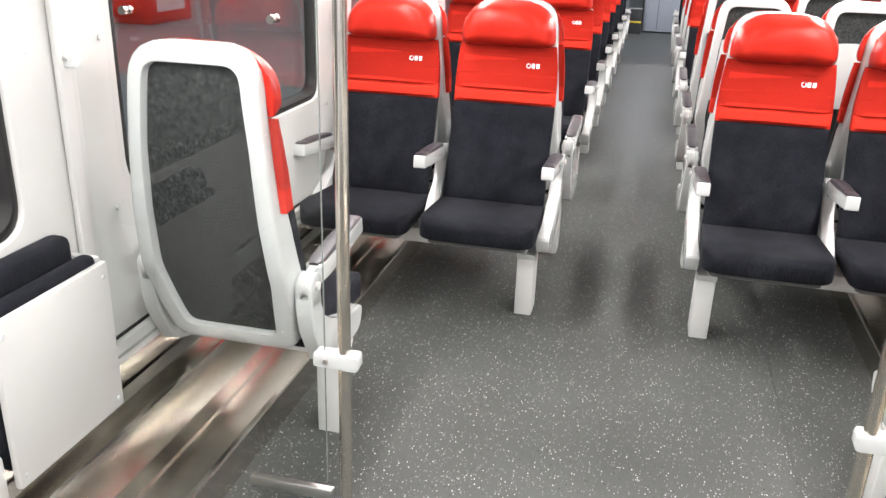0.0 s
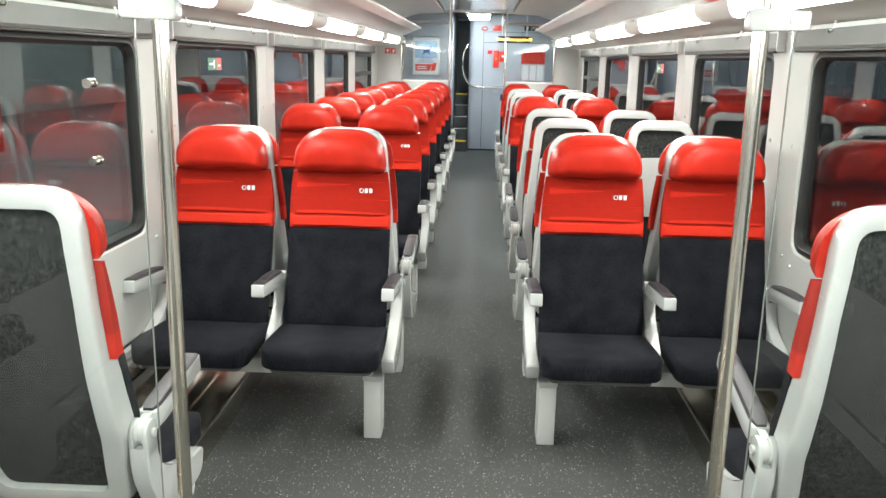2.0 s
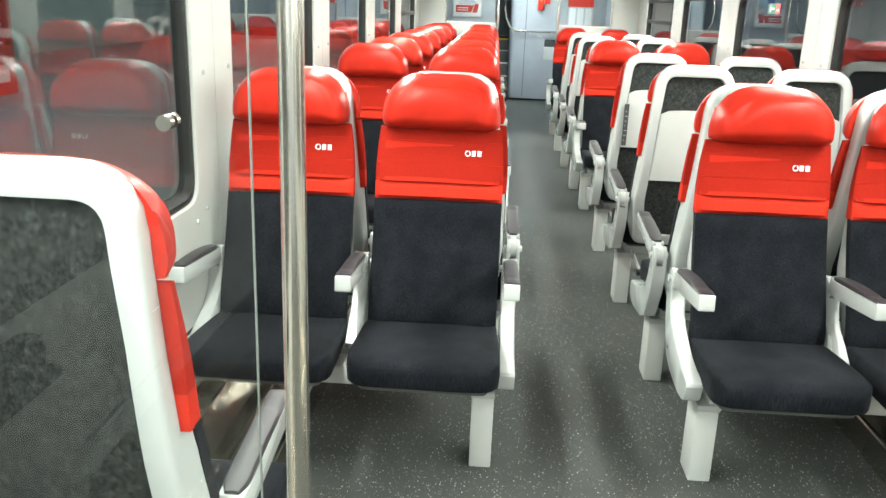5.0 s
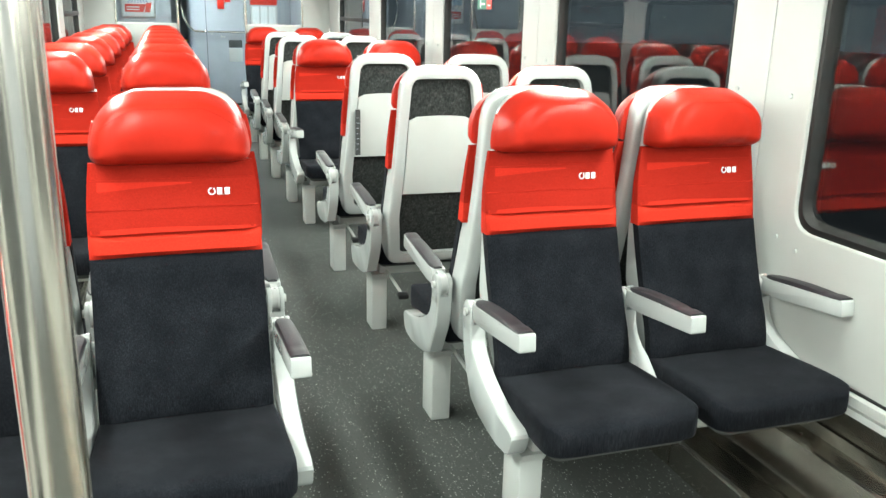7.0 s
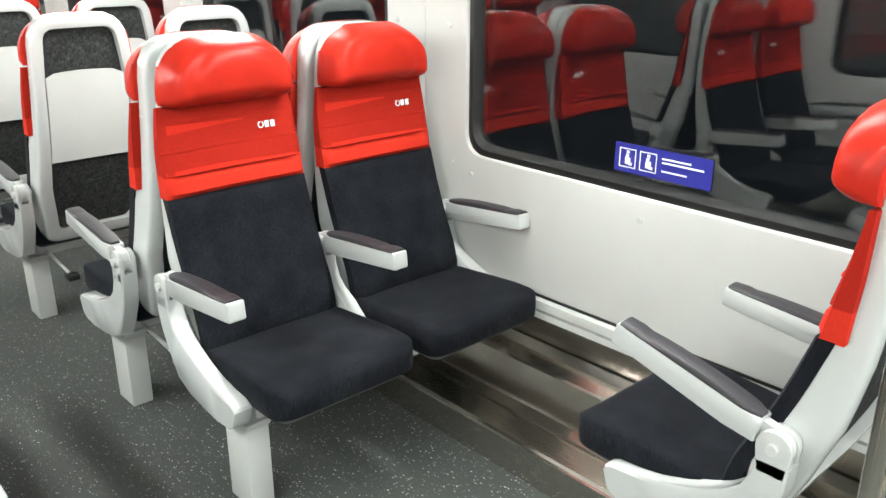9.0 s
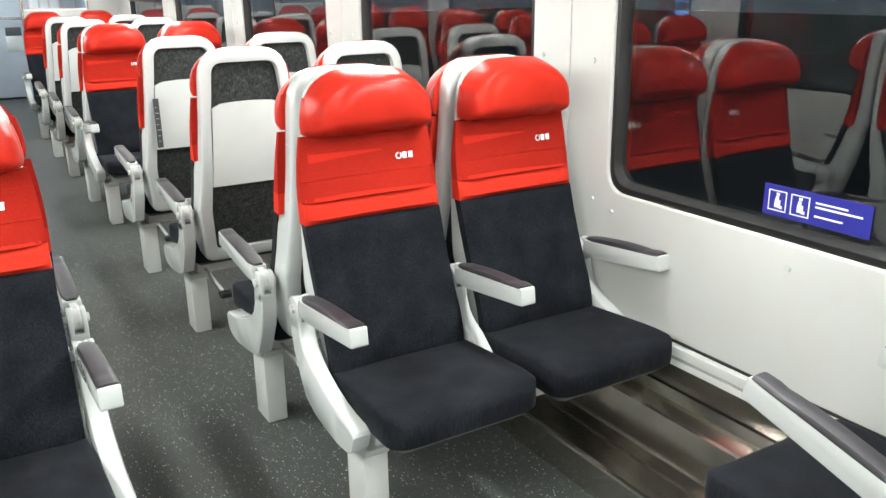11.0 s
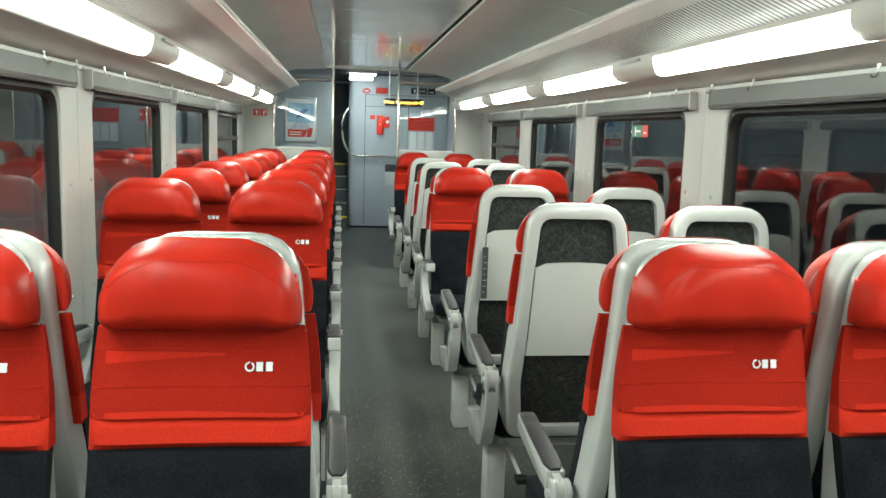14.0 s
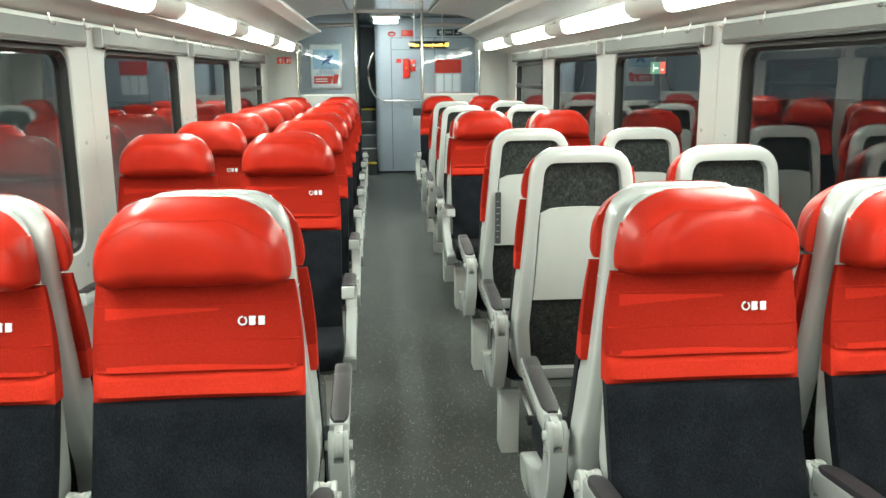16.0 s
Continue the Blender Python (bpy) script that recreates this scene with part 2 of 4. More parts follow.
def tube(points, r, n=10):
    """A bent round bar through the points."""
    bm = bmesh.new()
    pts = [Vector(p) for p in points]
    rings = []
    for i, p in enumerate(pts):
        d = (pts[min(i + 1, len(pts) - 1)] - pts[max(i - 1, 0)]).normalized()
        q = d.to_track_quat("Z", "Y").to_matrix()
        rings.append([bm.verts.new(p + q @ Vector((r * math.cos(k * math.tau / n), r * math.sin(k * math.tau / n), 0))) for k in range(n)])
    for a, b in zip(rings, rings[1:]):
        for k in range(n):
            bm.faces.new((a[k], a[(k + 1) % n], b[(k + 1) % n], b[k]))
    bm.faces.new(rings[0])
    bm.faces.new(rings[-1])
    return bm


def prism(points, x0, x1, bevel=0.0, axis="x"):
    """A polygon in (y, z) drawn out along x, or in (x, z) along y."""
    bm = bmesh.new()
    spot = (lambda p, d: (d, p[0], p[1])) if axis == "x" else (lambda p, d: (p[0], d, p[1]))
    a = [bm.verts.new(spot(p, x0)) for p in points]
    b = [bm.verts.new(spot(p, x1)) for p in points]
    bm.faces.new(a)
    bm.faces.new(b[::-1])
    n = len(points)
    for i in range(n):
        bm.faces.new((a[i], a[(i + 1) % n], b[(i + 1) % n], b[i]))
    if bevel:
        bmesh.ops.recalc_face_normals(bm, faces=bm.faces)
        caps = [e for e in bm.edges if (e.verts[0] in a) == (e.verts[1] in a)]
        bmesh.ops.bevel(bm, geom=caps, offset=bevel, segments=2, affect="EDGES", profile=0.5)
    return bm


def strip(profile, y0, y1, thick=0.0, steps=1):
    """A sheet with the profile (x, z) drawn along y."""
    bm = bmesh.new()
    rows = [[bm.verts.new((x, y0 + (y1 - y0) * k / steps, z)) for x, z in profile] for k in range(steps + 1)]
    for a, b in zip(rows, rows[1:]):
        for i in range(len(profile) - 1):
            bm.faces.new((a[i], a[i + 1], b[i + 1], b[i]))
    if thick:
        bmesh.ops.recalc_face_normals(bm, faces=bm.faces)
        bmesh.ops.solidify(bm, geom=bm.faces[:], thickness=thick)
    return bm


def arc_corners(corners, steps=5):
    """A closed outline with rounded corners: (a, b, radius) each."""
    out = []
    n = len(corners)
    for i, (a, b, r) in enumerate(corners):
        p = Vector((a, b))
        u = (Vector(corners[i - 1][:2]) - p).normalized()
        w = (Vector(corners[(i + 1) % n][:2]) - p).normalized()
        half = math.acos(max(-1, min(1, u.dot(w)))) / 2
        cut = r / math.tan(half) if half < 1.56 else 0.0
        s, e = p + u * cut, p + w * cut
        for k in range(steps + 1):
            f = k / steps
            out.append(tuple((1 - f) ** 2 * s + 2 * f * (1 - f) * p + f * f * e))
    return out


def curve_at(table, z):
    """Smoothed look-up in rows of (z, value)."""
    if z <= table[0][0]:
        return table[0][1]
    for (a, va), (b, vb) in zip(table, table[1:]):
        if z <= b:
            f = (z - a) / (b - a)
            return va + (vb - va) * f
    return table[-1][1]


def slab(z0, z1, width, front, back, nx=12, nz=10, edge=0.85, power=6, dish=0.0, end_power=10):
    """An upholstered board, upright: half width, front and back as functions of z; its rim rounds off to the back."""
    bm = bmesh.new()
    f_rows, b_rows = [], []
    for j in range(nz + 1):
        v = j / nz
        v = 0.5 - 0.5 * math.cos(math.pi * v) if nz > 6 else v
        z = z0 + (z1 - z0) * v
        fr, br = [], []
        for i in range(nx + 1):
            u = -math.cos(math.pi * i / nx)
            e = max(abs(u) ** power, abs(2 * v - 1) ** end_power) * edge
            y = front(z) + (back(z) - front(z)) * e + dish * (1 - u * u)
            fr.append(bm.verts.new((u * width(z), y, z)))
            br.append(bm.verts.new((u * width(z), back(z), z)))
        f_rows.append(fr)
        b_rows.append(br)
    for rows in (f_rows, b_rows):
        for a, b in zip(rows, rows[1:]):
            for i in range(nx):
                bm.faces.new((a[i], a[i + 1], b[i + 1], b[i]))
    for j in range(nz):
        for i in (0, nx):
            bm.faces.new((f_rows[j][i], f_rows[j + 1][i], b_rows[j + 1][i], b_rows[j][i]))
    for j in (0, nz):
        for i in range(nx):
            bm.faces.new((f_rows[j][i], f_rows[j][i + 1], b_rows[j][i + 1], b_rows[j][i]))
    return bm


# ---- the seats ----
REAR = [(0.28, 0.02), (0.36, 0.045), (0.5, 0.108), (0.65, 0.163), (0.8, 0.190), (0.95, 0.199), (1.1, 0.199), (1.26, 0.190)]
FACE = [(0.40, -0.045), (0.46, -0.04), (0.52, -0.022), (0.60, 0.016), (0.70, 0.056), (0.83, 0.098), (0.98, 0.136), (1.05, 0.15)]
HALF = 0.2575
COVER_HALF = lambda z: 0.2190 - 0.014 * max(0, (z - 0.888) / 0.182) ** 2
HINGE_Y, HINGE_Z = 0.088, 0.600


def rear_y(z):
    return curve_at(REAR, z)


def face_y(z):
    return curve_at(FACE, z)


def shell_mesh():
    """The pale plastic rim of one seat's back, with a round top."""
    outer = arc_corners([(-0.189, 0.372, 0.055), (-0.218, 0.62, 0.25), (-0.190, 0.98, 0.3), (-0.169, 1.250, 0.112),
                         (0.169, 1.250, 0.112), (0.190, 0.98, 0.3), (0.218, 0.62, 0.25), (0.189, 0.372, 0.055)], 5)
    inner = arc_corners([(-0.140, 0.428, 0.035), (-0.165, 0.62, 0.25), (-0.148, 0.98, 0.3), (-0.126, 1.196, 0.045),
                         (0.126, 1.196, 0.045), (0.148, 0.98, 0.3), (0.165, 0.62, 0.25), (0.140, 0.428, 0.035)], 5)
    pairs = []
    n = len(outer)
    for i in range(n):
        j = (i + 1) % n
        steps = max(1, int((Vector(outer[j]) - Vector(outer[i])).length / 0.045))
        for k in range(steps):
            f = k / steps
            pairs.append((Vector(inner[i]).lerp(Vector(inner[j]), f), Vector(outer[i]).lerp(Vector(outer[j]), f)))
    bm = bmesh.new()
    loops = []
    for mixed, dy in ((0.0, -0.026), (0.01, 0.006), (0.06, 0.015), (0.30, 0.0175), (0.74, 0.0168), (0.89, 0.0142), (0.965, 0.009), (1.0, 0.0), (1.01, -0.030), (1.0, -0.044), (0.98, -0.052)):
        ring = []
        for (ix, iz), (ox, oz) in pairs:
            x, z = ix + (ox - ix) * mixed, iz + (oz - iz) * mixed
            y = rear_y(z) + dy
            if dy < -0.04:
                deep = max(0.0, min(1.0, (0.90 - z) / 0.08)) * max(0.0, min(1.0, (z - 0.40) / 0.10)) * (abs(x) > 0.16)
                y = rear_y(z) - 0.032
                lip = face_y(z) + 0.046
                y += (lip - y) * deep if lip < y else 0.0
                flare = 0.2165 if dy < -0.05 else 0.2180
                x += (math.copysign(max(abs(x), flare), x) - x) * deep
            ring.append(bm.verts.new((x, y, z)))
        loops.append(ring)
    n = len(pairs)
    for a, b in zip(loops, loops[1:]):
        for i in range(n):
            bm.faces.new((a[i], a[(i + 1) % n], b[(i + 1) % n], b[i]))
    return bm


def emblem_mesh(x, z):
    """A pale ring and two rounded blocks, stitched on."""
    bm = bmesh.new()
    y = face_y(z) + 0.0005
    lean = math.atan2(face_y(z + 0.02) - face_y(z - 0.02), 0.04)
    n = 14
    for k in range(n - 1):
        a, b = (k + 0.7) * math.tau / n + 1.2, (k + 1.7) * math.tau / n + 1.2
        quad = [(r * math.cos(t), r * math.sin(t)) for r, t in ((0.0100, a), (0.0100, b), (0.0066, b), (0.0066, a))]
        bm.faces.new([bm.verts.new((x - 0.020 + p, y - 0.0035 + q * math.tan(lean), z + q)) for p, q in quad])
    for cx in (0.0, 0.0195):
        for quad in ([(cx - 0.0066, -0.0092), (cx + 0.005, -0.0092), (cx + 0.0066, -0.008), (cx + 0.0066, -0.002), (cx + 0.006, 0.0), (cx + 0.0066, 0.003), (cx + 0.0075, 0.008), (cx + 0.005, 0.0092), (cx - 0.0066, 0.0092)],):
            bm.faces.new([bm.verts.new((x + p, y - 0.0035 + q * math.tan(lean), z + q)) for p, q in quad])
    bmesh.ops.recalc_face_normals(bm, faces=bm.faces)
    bmesh.ops.solidify(bm, geom=bm.faces[:], thickness=0.002)
    return bm


def headrest_spot(u, v):
    """A point on the face of the headrest, and how far back its rear lies; u across, v upwards."""
    half = 0.1945 - 0.008 * abs(2 * v - 0.84) ** 3
    out = max(0.0, abs(u) * half - 0.070)
    top = 1.252 - 0.006 * u * u - (0.126 - math.sqrt(max(0.0, 0.126 ** 2 - out * out)))
    low = 1.064 + 0.012 * abs(u) ** 8
    z = low + (top - low) * v
    back = rear_y(z) - 0.026
    line = 0.80 - 0.22 * max(0.0, abs(u) - 0.42)
    depth = 0.104 - 0.056 * max(0, 1 - v / 0.28) ** 2 - 0.022 * max(0.0, (v - 0.40) / 0.60) ** 2 - 0.052 * max(0.0, (v - line) / (1 - line)) ** 2
    # a soft round pad between two wings that lean forward
    ring = math.hypot(u / 0.66, (v - 0.36) / 0.52)
    pad = 0.012 * (1 - ring ** 6) if ring < 1 else 0.0
    side = min(1.0, max(0.0, (abs(u) - 0.42) / 0.45))
    wing = 0.012 * side * side * (3 - 2 * side) * max(0.0, 1 - 1.15 * v)
    seam = -0.0010 * math.exp(-((v - line) / 0.02) ** 2) * (abs(u) < 0.9)
    rim = max(0.52 * abs(u) ** 14, 0.86 * (2 * v - 1) ** 14 if v > 0.5 else 0.5 * (1 - 2 * v) ** 16)
    y = back - (depth + pad + wing + seam - 0.012 * (1 - u * u)) * (1 - rim)
    return Vector((u * half, y, z)), back


def headrest_mesh():
    """A padded leather cushion with a domed outline and soft wings at both sides."""
    bm = bmesh.new()
    nu, nv = 40, 34
    fronts, backs, left, right = [], [], [], []
    for j in range(nv + 1):
        v = 0.5 - 0.5 * math.cos(math.pi * j / nv)
        spots = [headrest_spot(math.sin(math.pi / 2 * (2 * i / nu - 1)), v) for i in range(nu + 1)]
        fronts.append([bm.verts.new(p) for p, back in spots])
        backs.append([bm.verts.new((p.x * 0.985, back - 0.004, p.z)) for p, back in spots])
        for sides, (p, back) in ((left, spots[0]), (right, spots[-1])):
            sides.append([bm.verts.new((p.x * w, p.y + (back - p.y) * f, p.z)) for f, w in ((0.2, 1.015), (0.5, 1.03), (0.8, 1.025))])
    for rows in (fronts, backs):
        for a, b in zip(rows, rows[1:]):
            for i in range(nu):
                bm.faces.new((a[i], a[i + 1], b[i + 1], b[i]))
    for j in range(nv):
        for i, sides in ((0, left), (nu, right)):
            a = [fronts[j][i], *sides[j], backs[j][i]]
            b = [fronts[j + 1][i], *sides[j + 1], backs[j + 1][i]]
            for k in range(4):
                bm.faces.new((a[k], a[k + 1], b[k + 1], b[k]))
    for j in (0, nv):
        for i in range(nu):
            bm.faces.new((fronts[j][i], fronts[j][i + 1], backs[j][i + 1], backs[j][i]))
        bm.faces.new((fronts[j][0], *left[j], backs[j][0]))
        bm.faces.new((fronts[j][nu], *right[j], backs[j][nu]))
    return bm


def stitch_mesh():
    """The stitched seam that runs over the top of the headrest and slants down to both sides."""
    out = None
    for k in range(44):
        spots = []
        for e in (0.0, 0.6):
            u = -0.86 + 1.72 * (k + e) / 44
            spots.append(headrest_spot(u, 0.80 - 0.22 * max(0.0, abs(u) - 0.42))[0] + Vector((0, -0.0004, 0)))
        b = tube(spots, 0.0011, 4)
        out = b if out is None else join(out, b)
    return out


def stripe_mesh(x0, x1, z_top, z_low, lift):
    """A strip of cloth laid on the shoulder cover, its height changing along its length."""
    bm = bmesh.new()
    n = 12
    rows = []
    for k in range(n + 1):
        f = k / n
        x = x0 + (x1 - x0) * f
        u = x / 0.215
        row = []
        for z, back in ((z_low(f), 0.004), (z_low(f), 0.0), (z_top(f), 0.0), (z_top(f), 0.004)):
            row.append(bm.verts.new((x, face_y(z) - lift + back + 0.008 * (1 - u * u) + 0.35 * 0.05 * abs(u) ** 12, z)))
        rows.append(row)
    for a, b in zip(rows, rows[1:]):
        for i in range(3):
            bm.faces.new((a[i], a[i + 1], b[i + 1], b[i]))
    return bm


def seat_meshes():
    """Meshes of one seat, shared by all seats; the seat looks along -y, with its hinge line at y = 0."""
    out = {}
    width_low = lambda z: 0.2195
    cloth_back = lambda z: min(rear_y(z) - 0.03, face_y(z) + 0.050)
    out["cushion"] = cushion_mesh()
    out["backrest"] = mesh_of(slab(0.422, 0.826, width_low, face_y, cloth_back, 14, 12, 0.35, 10, 0.012, 40), DARK_CLOTH, "backrest")
    out["red_band"] = mesh_of(slab(0.824, 0.889, lambda z: 0.2190, lambda z: face_y(z) - 0.004, lambda z: rear_y(z) - 0.03, 14, 4, 0.35, 12, 0.010, 60), RED_BRIGHT, "red_band")
    out["shoulder_cover"] = mesh_of(slab(0.888, 1.070, COVER_HALF, lambda z: face_y(z) - 0.003, lambda z: rear_y(z) - 0.03, 14, 10, 0.35, 12, 0.008, 40), RED_CLOTH, "shoulder_cover")
    folds = None
    for z, lo, hi in ((1.026, 0.0016, -0.21), (0.950, 0.0010, -0.21)):
        b = slab(z - lo, z + lo, lambda q: COVER_HALF(q) - 0.004, lambda q: face_y(q) - 0.0048, lambda q: face_y(q) + 0.02, 12, 2, 0.4, 12, 0.008)
        folds = b if folds is None else join(folds, b)
    out["seam"] = mesh_of(folds, RED_PLEAT, "seam")
    out["stripe"] = mesh_of(join(stripe_mesh(-0.207, 0.045, lambda f: 1.022 - 0.007 * f, lambda f: 0.996 + 0.016 * f, 0.0043),
                                 stripe_mesh(-0.211, 0.205, lambda f: 0.900 + 0.003 * math.sin(5 * f), lambda f: 0.8895, 0.0044)), RED_PLEAT, "stripe")
    out["headrest"] = mesh_of(headrest_mesh(), LEATHER, "headrest")
    out["stitching"] = mesh_of(stitch_mesh(), RED_CLOTH, "stitching")
    y = rear_y(1.035)
    line = box((0.150, y - 0.010, 1.0342), (0.176, y + 0.0168, 1.0356))
    line = join(line, box((0.176, y - 0.030, 1.0342), (0.1868, y - 0.003, 1.0356)))
    out["shell_joint"] = mesh_of(line, HOUSING, "shell_joint", False)
    out["shell"] = mesh_of(shell_mesh(), SHELL, "shell")
    out["back_panel"] = mesh_of(slab(0.40, 1.215, lambda z: curve_at([(0.40, 0.150), (0.62, 0.172), (1.1, 0.160), (1.215, 0.142)], z),
                                     lambda z: rear_y(z) - 0.036, lambda z: rear_y(z) - 0.012, 8, 16, 0.1, 20), BACK_CLOTH, "back_panel")
    top = lambda x: 1.034 + 0.014 * (1 - (x / 0.17) ** 2)
    bm = bmesh.new()
    grid = []
    for k in range(2):
        rows = []
        for j in range(7):
            row = []
            for i in range(9):
                x = (-0.150 + 0.300 * i / 8) * (1.04 - 0.10 * j / 6)
                z = 0.718 + (top(x) - 0.718) * j / 6
                if j == 6 and i in (0, 8):
                    z -= 0.012
                row.append(bm.verts.new((x * (1 - 0.03 * (6 - j) / 6 * -1), rear_y(z) + (0.016 if k else 0.002) - 0.008 * j / 6, z)))
            rows.append(row)
        grid.append(rows)
    for rows in grid:
        for a, b in zip(rows, rows[1:]):
            for i in range(8):
                bm.faces.new((a[i], a[i + 1], b[i + 1], b[i]))
    f, b = grid
    for j in range(6):
        for i in (0, 8):
            bm.faces.new((f[j][i], f[j + 1][i], b[j + 1][i], b[j][i]))
    for j in (0, 6):
        for i in range(8):
            bm.faces.new((f[j][i], f[j][i + 1], b[j][i + 1], b[j][i]))
    out["fold_table"] = mesh_of(bm, FLAP, "fold_table")
    out["emblem"] = mesh_of(emblem_mesh(0.115, 0.990), PAPER, "emblem", False)
    arm = arc_corners([(0.050, 0.588, 0.006), (0.050, 0.640, 0.006), (-0.296, 0.673, 0.006), (-0.302, 0.622, 0.008), (-0.02, 0.588, 0.05)], 3)
    neck = prism([(0.046, 0.590), (0.046, 0.636), (HINGE_Y, HINGE_Z + 0.033), (HINGE_Y, HINGE_Z - 0.022)], -0.0108, 0.0108, 0.001)
    out["arm"] = mesh_of(join(prism(arm, -0.025, 0.025, 0.005), neck), SHELL, "armrest")
    bm = bmesh.new()
    rings = []
    n = 18
    for k in range(n + 1):
        f = k / n
        y = 0.046 - 0.334 * f
        z = 0.640 + (0.060 - y) * 0.0927 - 0.003
        arch = math.sin(math.pi * min(1.0, f * 1.12 + 0.04)) ** 0.5 if f < 0.86 else 0.62 - 2.2 * (f - 0.86)
        half = 0.0235 * min(1.0, 0.55 + 6 * f) * (1 if f < 0.97 else 0.95)
        tall = 0.005 + 0.012 * max(0.05, arch)
        rings.append([bm.verts.new((half * a, y, z + tall * b)) for a, b in ((-1, 0), (-1.02, 0.45), (-0.86, 0.85), (-0.45, 1.0), (0.45, 1.0), (0.86, 0.85), (1.02, 0.45), (1, 0))])
    for a, c in zip(rings, rings[1:]):
        for i in range(8):
            bm.faces.new((a[i], a[(i + 1) % 8], c[(i + 1) % 8], c[i]))
    bm.faces.new(rings[0])
    bm.faces.new(rings[-1][::-1])
    out["pad"] = mesh_of(bm, PADS, "pad")
    drum = [rod((x0, HINGE_Y, HINGE_Z), (x1, HINGE_Y, HINGE_Z), rad, 24) for x0, x1, rad in ((-0.0115, -0.004, 0.034), (-0.004, 0.004, 0.0315), (0.004, 0.0115, 0.034), (-0.034, 0.034, 0.012))]
    out["hinge"] = mesh_of(join(*drum), HOUSING, "hinge")
    # the frame under an armrest: a fork round the hinge, a curved stem and a toe that reaches forward over the foot
    fork = [(HINGE_Y + 0.036 * math.cos(a), HINGE_Z + 0.036 * math.sin(a)) for a in [radians(-10 + 20 * k) for k in range(11)]]
    stem = [((0.056, 0.566), (0.122, 0.566)), ((0.052, 0.530), (0.120, 0.520)), ((0.034, 0.492), (0.106, 0.462)), ((0.002, 0.464), (0.072, 0.396)), ((-0.040, 0.441), (0.036, 0.338)),
            ((-0.095, 0.418), (-0.030, 0.312)), ((-0.150, 0.401), (-0.110, 0.300)), ((-0.205, 0.391), (-0.180, 0.294)), ((-0.262, 0.386), (-0.240, 0.300)), ((-0.281, 0.376), (-0.262, 0.312)), ((-0.284, 0.366), (-0.272, 0.328))]
    short = stem[:5] + [((-0.090, 0.400), (-0.040, 0.330)), ((-0.115, 0.375), (-0.090, 0.345))]
    for name, pairs in (("side_frame", stem), ("mid_frame", short)):
        bm = bmesh.new()
        rings = []
        for (ty, tz), (by, bz) in pairs:
            ring = []
            for a, b in ((-1, 0.06), (-0.84, 0.0), (0.84, 0.0), (1, 0.06), (1, 0.94), (0.84, 1.0), (-0.84, 1.0), (-1, 0.94)):
                ring.append(bm.verts.new((0.0255 * a, by + (ty - by) * b, bz + (tz - bz) * b)))
            rings.append(ring)
        for a, c in zip(rings, rings[1:]):
            for i in range(8):
                bm.faces.new((a[i], a[(i + 1) % 8], c[(i + 1) % 8], c[i]))
        bm.faces.new(rings[0])
        bm.faces.new(rings[-1][::-1])
        bms = [bm] + [prism([(0.060, 0.54), (0.118, 0.54)] + fork, x - 0.0070, x + 0.0070, 0.003) for x in (-0.0185, 0.0185)]
        out[name] = mesh_of(join(*bms), SHELL, name, True, 32)
    pan = arc_corners([(-0.2, -0.378, 0.03), (0.2, -0.378, 0.03), (0.2, -0.03, 0.02), (-0.2, -0.03, 0.02)], 4)
    bm = bmesh.new()
    rings = [[bm.verts.new((x * w, y * w, z)) for x, y in pan] for w, z in ((0.97, 0.334), (1.0, 0.340), (1.0, 0.356))]
    for a, c in zip(rings, rings[1:]):
        for i in range(len(pan)):
            bm.faces.new((a[i], a[(i + 1) % len(pan)], c[(i + 1) % len(pan)], c[i]))
    bm.faces.new(rings[0][::-1])
    bm.faces.new(rings[-1])
    out["seat_pan"] = mesh_of(bm, PAN, "seat_pan")
    return out


def cushion_mesh():
    """The seat pad: a deep front lip, a rounded rim, an underside that rises to the front."""
    bm = bmesh.new()
    rings = []
    y0, y1 = -0.408, -0.005
    r = 0.034
    for d in (0.0, 0.003, 0.009, 0.018, 0.030, 0.044, 0.056, 0.08, 0.12, 0.18, 0.25, 0.32, 0.36, 0.39, 0.402):
        y = y0 + d
        v = d / (y1 - y0)
        lip = r - math.sqrt(max(0.0, r * r - max(0.0, r - d) ** 2))
        top = 0.462 - 0.030 * v - 0.016 * max(0, 1 - d / 0.14) ** 2 - lip * 0.75
        low = 0.350 + 0.004 * max(0, 1 - v / 0.5) - 0.002 * v + lip * 0.4
        half = 0.2345 - 0.20 * lip - 0.030 * max(0, 1 - d / 0.055) ** 2.2 - 0.012 * v ** 2
        ring = []
        m = 24
        for k in range(m):
            a = math.tau * k / m
            c, s = math.cos(a), math.sin(a)
            x = half * math.copysign(abs(c) ** 0.28, c)
            z = (top + low) / 2 + (top - low) / 2 * math.copysign(abs(s) ** 0.30, s)
            if s > 0:
                z += 0.008 * (abs(c) ** 3) - 0.008 * (1 - abs(c))
            ring.append(bm.verts.new((x, y, z)))
        rings.append(ring)
    for a, b in zip(rings, rings[1:]):
        for k in range(24):
            bm.faces.new((a[k], a[(k + 1) % 24], b[(k + 1) % 24], b[k]))
    bm.faces.new(rings[0])
    bm.faces.new(rings[-1])
    return mesh_of(bm, DARK_CLOTH, "cushion", True, 75)


SEAT = seat_meshes()


def put(name, me, parent, at=(0, 0, 0), label="", turn=0.0):
    ob = new(name, me)
    ob.parent = parent
    ob.matrix_basis = pose(*at, 0, 0, turn)
    return tagged(ob, label)


